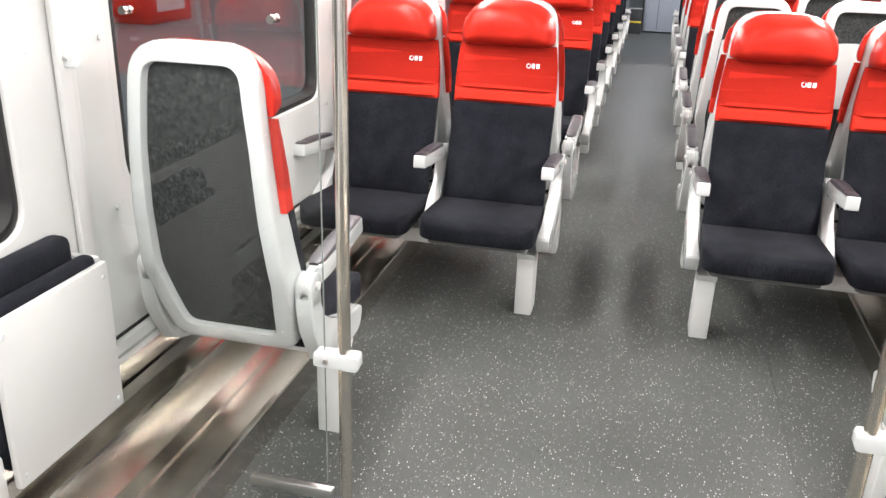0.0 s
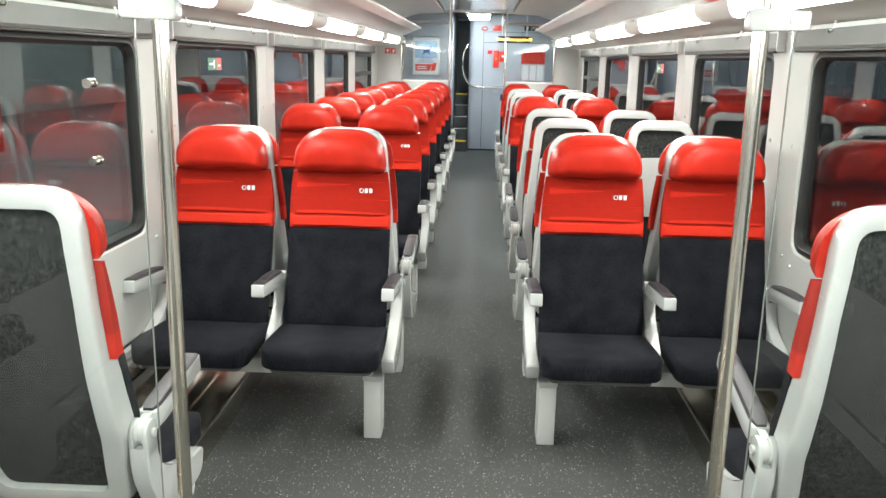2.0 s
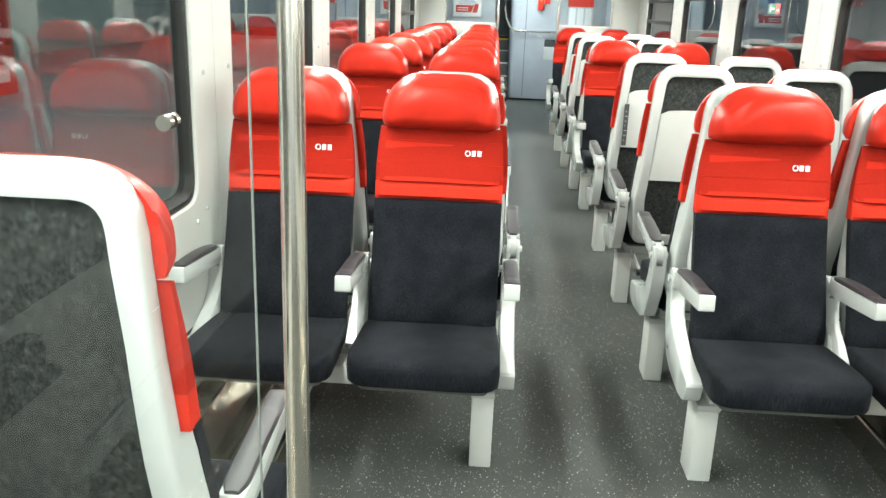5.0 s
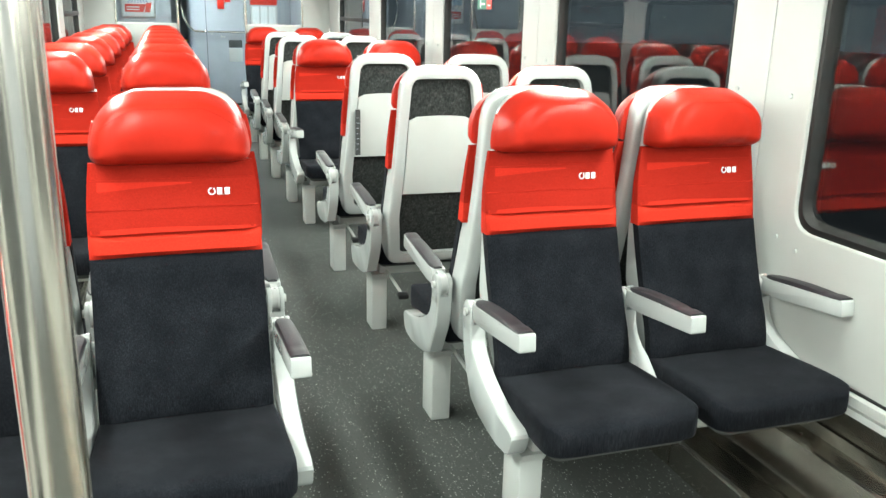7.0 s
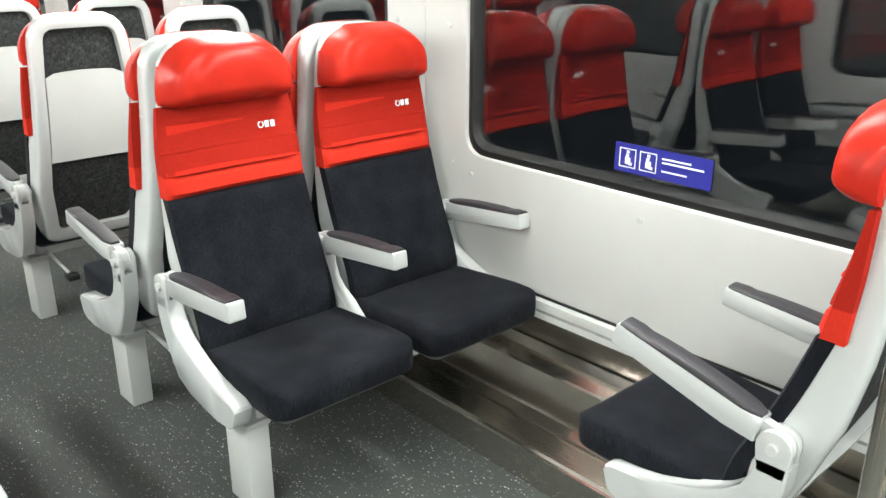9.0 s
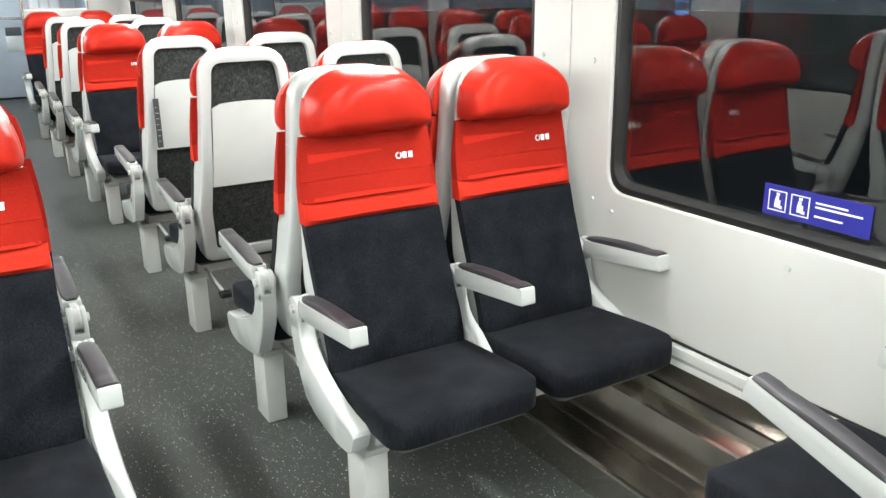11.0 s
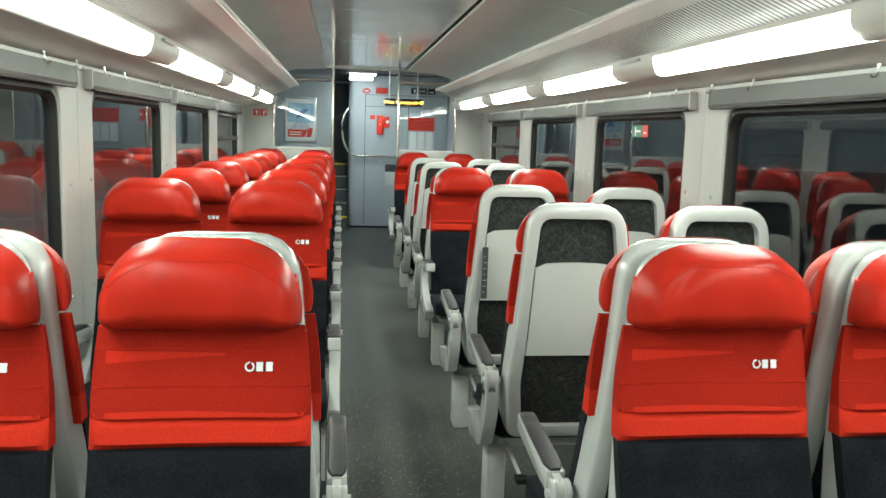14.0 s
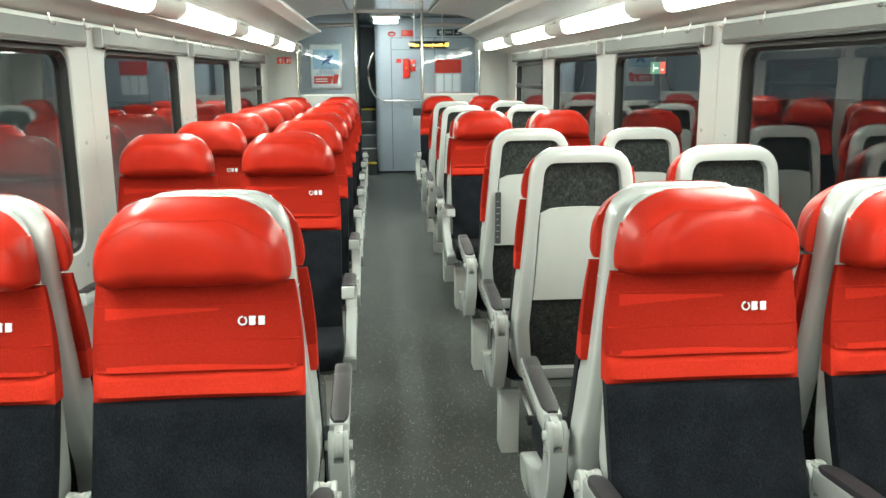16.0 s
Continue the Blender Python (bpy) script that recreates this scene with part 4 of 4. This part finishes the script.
# ---- tip-up seat beside the near left screen ----
tip = thing("tip_up_seat", "folded white tip-up seat with dark cushion by the wall", "tip-up seat")
part("seat_underside", box((-1.215, 1.29, 0.33), (-1.195, 1.672, 0.735), 0.006), WHITE, tip, "white panel, folded up")
part("cushion", box((-1.262, 1.30, 0.36), (-1.218, 1.665, 0.752), 0.016, 3), DARK_CLOTH, tip, "dark cloth cushion")
part("backrest", box((-1.335, 1.26, 0.70), (-1.272, 1.655, 1.02 - 0.22), 0.02, 3), DARK_CLOTH, tip, "dark cloth backrest")
part("bracket", box((-1.344, 1.24, 0.30), (-1.225, 1.285, 0.42), 0.008), WHITE, tip)
part("bracket", box((-1.344, 1.665, 0.60), (-1.225, 1.685, 0.74), 0.006), WHITE, tip)
for y, z in ((1.31, 0.70), (1.31, 0.36), (1.65, 0.70), (1.65, 0.36)):
    part("screw", rod((-1.197, y, z), (-1.192, y, z), 0.006, 8), SHELL, tip)

# ---- sticker on the window by the first bay ----
st = thing("window_sticker", "blue priority seat sticker on the window glass", "sticker")
gx = WALL_X + 0.030
part("sheet", box((gx, 2.530, 0.868), (gx + 0.0015, 2.842, 0.952), 0.0), BLUE, st, smooth=False)
for y in (2.798, 2.729):
    pic = part("pictogram", join(*[box((gx - 0.001, y - 0.028 + a, 0.882 + b), (gx - 0.0004, y - 0.028 + c, 0.882 + d)) for a, b, c, d in ((0, 0, 0.056, 0.003), (0, 0.053, 0.056, 0.056), (0, 0, 0.003, 0.056), (0.053, 0, 0.056, 0.056), (0.018, 0.010, 0.036, 0.030), (0.024, 0.028, 0.034, 0.040), (0.022, 0.042, 0.032, 0.050), (0.012, 0.008, 0.024, 0.016))]), PAPER, st, smooth=False)
for z, w in ((0.928, 0.09), (0.917, 0.13), (0.893, 0.08)):
    part("text_bar", box((gx - 0.001, 2.684 - w, z - 0.002), (gx - 0.0004, 2.684, z + 0.0025)), PAPER, st, smooth=False)

# ---- far partition ----
part_wall = thing("partition", "white low partition with glass above and steel poles", "partition", kind="structure")
for side in (-1, 1):
    a, b = sorted((side * 1.02, side * 1.36))
    part("end_panel", box((a, FRONT_Y, 0.0), (b, FRONT_Y + 0.05, CEILING_Z + 0.1), 0.004), WHITE, part_wall)
    a, b = sorted((side * 0.37, side * 1.02))
    part("low_wall", box((a, FRONT_Y, 0.0), (b, FRONT_Y + 0.04, 1.262), 0.006), WHITE, part_wall)
    glass_pane([(a, FRONT_Y + 0.02, 1.27), (b, FRONT_Y + 0.02, 1.27), (b, FRONT_Y + 0.02, 2.0), (a, FRONT_Y + 0.02, 2.0)], (0, -1, 0), SCREEN, part_wall)
    part("pole", rod((side * 0.37, FRONT_Y - 0.01, 0.0), (side * 0.37, FRONT_Y - 0.01, CEILING_Z + 0.02), 0.016, 16), POLE, part_wall)
    part("pole", rod((side * 1.02, FRONT_Y - 0.004, 1.26), (side * 1.02, FRONT_Y - 0.004, 2.05), 0.010, 10), POLE, part_wall)
    part("top_rail", rod((side * 0.37, FRONT_Y, 2.03), (side * 1.05, FRONT_Y, 2.02), 0.022, 12), ALU, part_wall)
    part("sill_rail", box((a, FRONT_Y + 0.012, 1.262), (b, FRONT_Y + 0.03, 1.274)), ALU, part_wall)
beam = part("ceiling_beam", box((-1.36, FRONT_Y + 0.06, 2.165), (1.36, FRONT_Y + 0.16, CEILING_Z + 0.16), 0.01), CEIL)
tagged(beam, "grey beam across the ceiling at the partition", "beam", kind="structure")

# two small red signs on the end panel
for x, arrow in ((-1.208, True), (-1.128, False)):
    s = thing("wall_sign", "small square red sign with white symbol", "sign", "red wall signs")
    part("plate", box((x - 0.035, FRONT_Y - 0.004, 1.612), (x + 0.035, FRONT_Y, 1.684), 0.002), RED_PAINT, s)
    if arrow:
        bm = prism([(x - 0.006, 1.622), (x + 0.006, 1.622), (x + 0.006, 1.648), (x + 0.022, 1.648), (x, 1.674), (x - 0.022, 1.648), (x - 0.006, 1.648)], FRONT_Y - 0.006, FRONT_Y - 0.0045, axis="y")
    else:
        bm = join(box((x - 0.012, FRONT_Y - 0.006, 1.622), (x + 0.004, FRONT_Y - 0.0045, 1.664)), tube([(x + 0.002, FRONT_Y - 0.005, 1.668), (x + 0.02, FRONT_Y - 0.005, 1.664), (x + 0.022, FRONT_Y - 0.005, 1.632)], 0.004, 6))
    part("symbol", bm, PAPER, s)

# ---- vestibule beyond ----
def wall_block(name, lo, hi, material, label, category="wall", bevel=0.0):
    return tagged(part(name, box(lo, hi, bevel), material), label, category, kind="structure")


for side in (-1, 1):
    a, b = sorted((side * 1.345, side * 1.46))
    wall_block("wall_vestibule", (a, FRONT_Y + 0.1, 0.0), (b, FAR_Y, 1.72), BLUEGREY, "plain blue-grey wall of the vestibule")
wall_block("wall_poster", (-1.345, 13.6, 0.0), (-0.414, 13.68, 2.3), BLUEGREY, "blue-grey wall panel behind the glass")
wall_block("wall_stair_side", (-0.49, 13.68, 0.0), (-0.414, FAR_Y, 2.3), BLUEGREY, "blue-grey wall beside the stairs")
wall_block("wall_end", (-1.4, FAR_Y - 0.1, 0.0), (1.4, FAR_Y, 2.3), BLUEGREY, "dim grey end wall beyond the stairs")
wall_block("ceiling_vestibule", (-1.36, FRONT_Y + 0.17, 2.32), (1.36, FAR_Y, 2.36), CEIL_MID, "glossy grey ceiling of the vestibule", "ceiling")

cab_x = -0.155
outline = arc_corners([(cab_x, 15.6, 0.01), (cab_x, END_Y, 0.10), (1.344, END_Y, 0.01), (1.344, 15.6, 0.01)], 6)
bm = bmesh.new()
lo = [bm.verts.new((x, y, 0.03)) for x, y in outline]
hi = [bm.verts.new((x, y, 2.31)) for x, y in outline]
bm.faces.new(lo[::-1])
bm.faces.new(hi)
for i in range(len(outline)):
    j = (i + 1) % len(outline)
    bm.faces.new((lo[i], lo[j], hi[j], hi[i]))
cab = part("end_cabinet", bm, BLUEGREY)
tagged(cab, "blue-grey equipment cabinet at the end of the aisle", "cabinet")
part("plinth", box((cab_x + 0.03, END_Y + 0.03, 0.0), (1.34, 15.5, 0.032)), BLACK, cab)
for x in (0.085, 0.74):
    part("door_gap", box((x - 0.004, END_Y - 0.002, 0.06), (x + 0.004, END_Y + 0.01, 2.02)), DARKGREY, cab)
for z in (1.11, 1.845, 2.02):
    part("door_gap", box((0.089, END_Y - 0.002, z - 0.003), (1.3, END_Y + 0.01, z + 0.003)), DARKGREY, cab)
part("litter_flap", box((0.40, END_Y - 0.012, 0.66), (0.60, END_Y + 0.01, 0.86), 0.006), HOUSING, cab)
part("flap_gap", box((0.40, END_Y - 0.006, 0.868), (0.60, END_Y + 0.01, 0.98), 0.006), DARKGREY, cab)
for x, z in ((0.16, 1.07), (0.30, 1.03), (0.34, 1.025)):
    part("lock", rod((x, END_Y + 0.002, z), (x, END_Y - 0.012, z), 0.016, 12), HOUSING, cab)

grab = thing("grab_rail", "bent polished steel grab rail on the cabinet", "grab rail")
pts = [(-0.175, END_Y - 0.02, 1.80), (-0.225, END_Y - 0.05, 1.72), (-0.262, END_Y - 0.08, 1.58), (-0.262, END_Y - 0.08, 1.44), (-0.235, END_Y - 0.075, 1.30), (-0.175, END_Y - 0.07, 1.18), (-0.10, END_Y - 0.065, 1.112), (-0.02, END_Y - 0.06, 1.10), (0.07, END_Y - 0.06, 1.10)]
part("rail_bar", tube(pts, 0.017, 10), POLE, grab)
part("rail_bar", rod((0.10, END_Y - 0.06, 1.10), (1.2, END_Y - 0.06, 1.085), 0.014, 10), POLE, grab)
for x in (-0.05, 0.14, 0.8):
    part("rail_mount", rod((x, END_Y - 0.06, 1.10), (x, END_Y + 0.005, 1.10), 0.012, 8), POLE, grab)
part("rail_mount", rod((-0.175, END_Y - 0.02, 1.80), (-0.13, END_Y + 0.06, 1.80), 0.012, 8), POLE, grab)

fire = thing("emergency_box", "red emergency boxes mounted on the cabinet door", "emergency box")
part("case", box((0.258, END_Y - 0.05, 1.43), (0.355, END_Y, 1.715), 0.008), RED_PAINT, fire)
part("case", box((0.365, END_Y - 0.03, 1.53), (0.45, END_Y, 1.70), 0.006), RED_PAINT, fire)
part("case", box((0.16, END_Y - 0.012, 1.655), (0.235, END_Y, 1.715), 0.003), RED_PAINT, fire)
part("button", rod((0.42, END_Y - 0.03, 1.62), (0.42, END_Y - 0.042, 1.62), 0.022, 12), PAPER, fire)
part("lamp_dot", rod((0.306, END_Y - 0.05, 1.58), (0.306, END_Y - 0.06, 1.58), 0.012, 10), YELLOW, fire)
ext = thing("door_sign", "red sign above the cabinet door", "sign", "red door signs")
part("plate", box((0.24, END_Y - 0.006, 2.04), (0.42, END_Y, 2.13), 0.002), RED_PAINT, ext)
part("ring", tube([(0.10 + 0.05 * math.cos(a), END_Y - 0.012, 2.075 + 0.028 * math.sin(a)) for a in [k * math.tau / 12 for k in range(13)]], 0.012, 6), RED_PAINT, ext)

notice = thing("notice_board", "paper notice with red header on the cabinet", "notice")
part("sheet", box((0.74, END_Y - 0.006, 1.21), (1.14, END_Y - 0.001, 1.70)), PRINT_GREY, notice)
part("header", box((0.74, END_Y - 0.009, 1.50), (1.14, END_Y - 0.0065, 1.70)), RED_PAINT, notice)
for k in range(3):
    part("text_bar", box((0.765 + 0.125 * k, END_Y - 0.009, 1.225), (0.865 + 0.125 * k, END_Y - 0.0065, 1.48)), PAPER, notice)

disp = thing("led_display", "black amber LED destination display under the ceiling", "display")
dy = 13.0
part("case", box((0.30, dy, 1.815), (0.79, dy + 0.06, 1.912), 0.006), BLACK, disp)
for x in (0.36, 0.73):
    part("hanger", rod((x, dy + 0.03, 1.91), (x, dy + 0.03, 2.33), 0.010, 8), ALU, disp)
txt = bpy.data.curves.new("text", "FONT")
txt.body = "Wien Franz-Josefs-Bf"
txt.size, txt.extrude, txt.align_x, txt.align_y, txt.offset = 0.062, 0.001, "CENTER", "CENTER", 0.0008
txt.materials.append(LED)
ob = new("display_text", txt)
ob.parent = disp
ob.matrix_basis = pose(0.545, dy - 0.003, 1.862, 90, 0, 0)

for x, sym in ((0.74, "arrow"), (0.87, "letters"), (1.00, "bar")):
    s = thing("pictogram_sign", "small dark square pictogram sign on the cabinet", "sign", "dark pictograms")
    part("plate", box((x + 0.03, END_Y - 0.006, 2.05), (x + 0.145, END_Y, 2.14), 0.002), BLACK, s)
    cx, cz = x + 0.087, 2.095
    if sym == "arrow":
        bm = prism([(cx - 0.006, cz - 0.03), (cx + 0.006, cz - 0.03), (cx + 0.006, cz), (cx + 0.02, cz), (cx, cz + 0.03), (cx - 0.02, cz), (cx - 0.006, cz)], END_Y - 0.008, END_Y - 0.0062, axis="y")
        part("symbol", bm, PAPER, s)
    elif sym == "letters":
        t2 = bpy.data.curves.new("text", "FONT")
        t2.body, t2.size, t2.align_x, t2.align_y, t2.extrude = "WC", 0.055, "CENTER", "CENTER", 0.0005
        t2.materials.append(PAPER)
        o = new("symbol", t2)
        o.parent = s
        o.matrix_basis = pose(cx, END_Y - 0.008, cz, 90, 0, 0)
    else:
        part("symbol", box((cx - 0.03, END_Y - 0.008, cz - 0.022), (cx + 0.03, END_Y - 0.0062, cz - 0.008)), PAPER, s)

# poster behind the left glass
pw, pz, py = (-0.972, -0.600), (1.325, 1.855), 12.70
poster = thing("poster", "poster with pale blue drawing and red footer", "poster")
part("frame_edge", box((pw[0] - 0.015, py - 0.012, pz[0] - 0.015), (pw[1] + 0.015, py - 0.001, pz[1] + 0.015), 0.003), ALU, poster)
part("sheet", box((pw[0], py - 0.0145, pz[0]), (pw[1], py - 0.0125, pz[1])), PAPER, poster)
part("sky_field", box((pw[0] + 0.02, py - 0.0165, 1.56), (pw[1] - 0.02, py - 0.0148, 1.80)), PALE_BLUE, poster)
cx = sum(pw) / 2
part("figure", prism([(cx - 0.09, 1.70), (cx - 0.02, 1.68), (cx + 0.03, 1.72), (cx + 0.10, 1.73), (cx + 0.05, 1.66), (cx + 0.06, 1.61), (cx, 1.64), (cx - 0.06, 1.60), (cx - 0.03, 1.66)], py - 0.0185, py - 0.0168, axis="y"), PRINT_BLUE, poster)
for k in range(7):
    x = cx - 0.12 + 0.04 * k
    part("ray", prism([(cx + (x - cx) * 0.35, 1.58), (cx + (x - cx) * 0.35 + 0.004, 1.58), (x + 0.006, 1.48), (x - 0.004, 1.48)], py - 0.0165, py - 0.0148, axis="y"), PRINT_BLUE, poster)
part("footer", prism([(pw[0] + 0.03, 1.375), (pw[1] - 0.13, 1.375), (pw[1] - 0.09, 1.47), (pw[0] + 0.03, 1.47)], py - 0.0165, py - 0.0148, axis="y"), RED_PAINT, poster)
part("footer", prism([(pw[1] - 0.115, 1.375), (pw[1] - 0.05, 1.375), (pw[1] - 0.025, 1.49), (pw[1] - 0.085, 1.49)], py - 0.0165, py - 0.0148, axis="y"), RED_PAINT, poster)
for z in (1.405, 1.435):
    part("text_bar", box((pw[0] + 0.05, py - 0.0185, z - 0.006), (pw[0] + 0.2, py - 0.0168, z + 0.006)), PAPER, poster)
part("door_rail", tube([(-1.10, 12.60, 1.85), (-1.10, 12.58, 1.45), (-1.16, 12.58, 1.27), (-1.26, 12.6, 1.24)], 0.016, 8), POLE, thing("grab_rail", "bent steel grab rail beside the poster", "grab rail"))
part("rail_mount", join(rod((-1.10, 12.6, 1.84), (-1.10, 12.705, 1.84), 0.012, 8), rod((-1.24, 12.6, 1.24), (-1.24, 12.705, 1.24), 0.012, 8)), POLE, bpy.data.objects["grab_rail.001"])

# both stand on the wall beyond the outer doors
for ob in (poster, bpy.data.objects["grab_rail.001"]):
    ob.location, ob.scale = (0.0187, -0.1536, -0.1228), (1.083, 1.083, 1.083)

# stairs to the upper part, dark with yellow edges
stairs = thing("stairs", "dark narrow stairs with yellow edges", "stairs", kind="structure")
for k in range(5):
    z = 0.19 * (k + 1)
    part("step", box((-0.40, END_Y - 0.25 + 0.24 * k, 0.0), (cab_x - 0.01, END_Y + 1.6, z)), DARKGREY, stairs)
    if k in (0, 4):
        part("edge_strip", box((-0.40, END_Y - 0.254 + 0.24 * k, z - 0.02), (cab_x - 0.01, END_Y - 0.21 + 0.24 * k, z + 0.004)), YELLOW, stairs)
    else:
        part("edge_strip", box((-0.40, END_Y - 0.254 + 0.24 * k, z - 0.01), (cab_x - 0.01, END_Y - 0.22 + 0.24 * k, z + 0.003)), HOUSING, stairs)

vlamp = thing("ceiling_lamp", "short bright twin ceiling lamp over the vestibule", "lamp")
part("tray", box((-0.20, 12.78, 2.206), (0.18, 14.02, 2.322), 0.004), CEIL_MID, vlamp)
for y in (12.84, 13.84):
    part("diffuser", box((-0.16, y, 2.192), (0.16, y + 0.10, 2.208), 0.004), COOL, vlamp)

# ---- small loose things ----
paper = thing("newspaper", "folded printed paper tucked behind a seat table", "paper")
sheet = part("sheet", box((0.366, 5.526, 0.735), (0.392, 5.534, 0.970), 0.0015, 1), DARKGREY, paper, "dark printed edge")
for k in range(7):
    part("print_bar", box((0.371, 5.5245, 0.765 + 0.027 * k), (0.380 + 0.004 * (k % 3), 5.5255, 0.768 + 0.027 * k)), BLUEGREY, sheet)
for x, y in ((WALL_X + 0.031, 6.41), (-WALL_X - 0.031, 4.57)):
    tab = thing("window_tab", "small white tab at the top edge of a window", "tab", "window tabs")
    part("tab_plate", box((x - 0.002, y - 0.028, 1.575), (x + 0.002, y + 0.028, 1.602), 0.001, 1), PAPER, tab)

for side, g0, g1, q0, q1 in ((1, 6.332, 6.492, 6.250, 6.332), (-1, 4.398, 4.548, 4.548, 4.625)):
    sign = thing("exit_sticker", "green and red emergency exit sticker on a window", "sticker", "exit stickers")
    x0, x1 = sorted((side * (WALL_X + 0.0325), side * (WALL_X + 0.0310)))
    f0, f1 = sorted((side * (WALL_X + 0.0308), side * (WALL_X + 0.0300)))
    zc = 1.517 if side > 0 else 1.503
    green = part("green_field", box((x0, g0, zc - 0.032), (x1, g1, zc + 0.032)), GREEN, sign, "green field", smooth=False)
    red = part("red_field", box((x0, q0, zc - 0.032), (x1, q1, zc + 0.032)), RED_PAINT, sign, "red field", smooth=False)
    gm = (g0 + g1) / 2
    part("arrow", join(box((f0, gm - 0.05, zc - 0.006), (f1, gm + 0.03, zc + 0.006)), box((f0, gm + 0.02, zc - 0.022), (f1, gm + 0.034, zc + 0.022))), PAPER, green, smooth=False)
    part("symbol_bar", box((f0, (q0 + q1) / 2 - 0.02, zc - 0.014), (f1, (q0 + q1) / 2 + 0.02, zc - 0.004)), PAPER, red, smooth=False)

# ---- the platform outside, with a lit drinks machine ----
PLATFORM_Z = 0.203
platform = part("pavement", box((-14.0, -12.0, PLATFORM_Z - 0.9), (-1.95, 30.0, PLATFORM_Z)), PAVING)
tagged(platform, "grey station platform at night", "platform", kind="structure")
ground = part("ground", box((-60.0, -60.0, -1.3), (60.0, 80.0, -1.2)), ASPHALT)
tagged(ground, "dark track bed and ground at night", "ground", kind="structure")
back = part("backdrop", box((-10.2, -12.0, PLATFORM_Z), (-10.0, 30.0, 4.4)), STATION)
tagged(back, "pale grey station wall behind the platform", "wall", kind="structure")
canopy = part("platform_canopy", box((-10.0, -12.0, 4.2), (-2.6, 30.0, 4.4)), STATION)
tagged(canopy, "pale grey platform roof", "roof", kind="structure")
for k in range(6):
    y = -4.0 + 5.5 * k
    tube_lamp = thing("platform_lamp", "long tube lamp under the platform roof", "lamp", "platform lamps")
    part("case", box((-5.62, y - 0.62, 4.12), (-5.38, y + 0.62, 4.20), 0.01), HOUSING, tube_lamp)
    part("diffuser", box((-5.58, y - 0.6, 4.09), (-5.42, y + 0.6, 4.122), 0.008), PLATFORM_LIGHT, tube_lamp)
vend = thing("vending_machine", "red drinks machine with lit blue bottle window", "vending machine")
mx, my0, my1 = -5.3, 8.24, 9.08
frame_bits = join(box((mx - 0.8, my0, 0.43), (mx - 0.16, my1, 2.28), 0.012),
                  box((mx - 0.17, my0, 0.43), (mx, my1, 0.93), 0.012), box((mx - 0.17, my0, 2.05), (mx, my1, 2.28), 0.012),
                  box((mx - 0.17, my0, 0.92), (mx, 8.40, 2.06), 0.006), box((mx - 0.17, 8.93, 0.92), (mx, my1, 2.06), 0.006))
part("cabinet", frame_bits, RED_PAINT, vend, "red painted metal case")
part("light_panel", box((mx - 0.155, 8.402, 0.935), (mx - 0.15, 8.928, 2.045)), BLUE_GLOW, vend, "glowing pale blue back panel")
part("light_strip", box((mx - 0.06, 8.404, 0.935), (mx - 0.03, 8.445, 2.045)), WHITE_GLOW, vend, "white light tube")
rng = random.Random(4)
for k in range(6):
    z = 0.94 + 0.185 * k
    shelf = part("shelf", box((mx - 0.15, 8.45, z), (mx - 0.02, 8.926, z + 0.014)), PAPER, vend)
    for i in range(7):
        y = 8.488 + 0.063 * i
        bottle = join(rod((mx - 0.06, y, z + 0.014), (mx - 0.06, y, z + 0.10), 0.024, 8), rod((mx - 0.06, y, z + 0.10), (mx - 0.06, y, z + 0.145), 0.010, 8))
        part("bottle", bottle, rng.choice((PRINT_BLUE, PALE_BLUE, RED_PAINT, BLUE)), shelf)
label = part("label_panel", box((mx - 0.002, 8.37, 0.56), (mx + 0.006, 8.94, 0.85)), PAPER, vend, "white panel with a red curve")
part("label_curve", prism([(8.44, 0.85), (8.94, 0.85), (8.94, 0.74), (8.78, 0.735), (8.62, 0.77)], mx + 0.0065, mx + 0.009), RED_PAINT, label)
for y in (8.60, 8.69, 8.78):
    part("text_bar", box((mx + 0.0065, y, 0.615), (mx + 0.008, y + 0.05, 0.645)), PRINT_GREY, label)
vend.location, vend.scale = (0.013, 0.07, -0.317), (1.21, 1.21, 1.21)
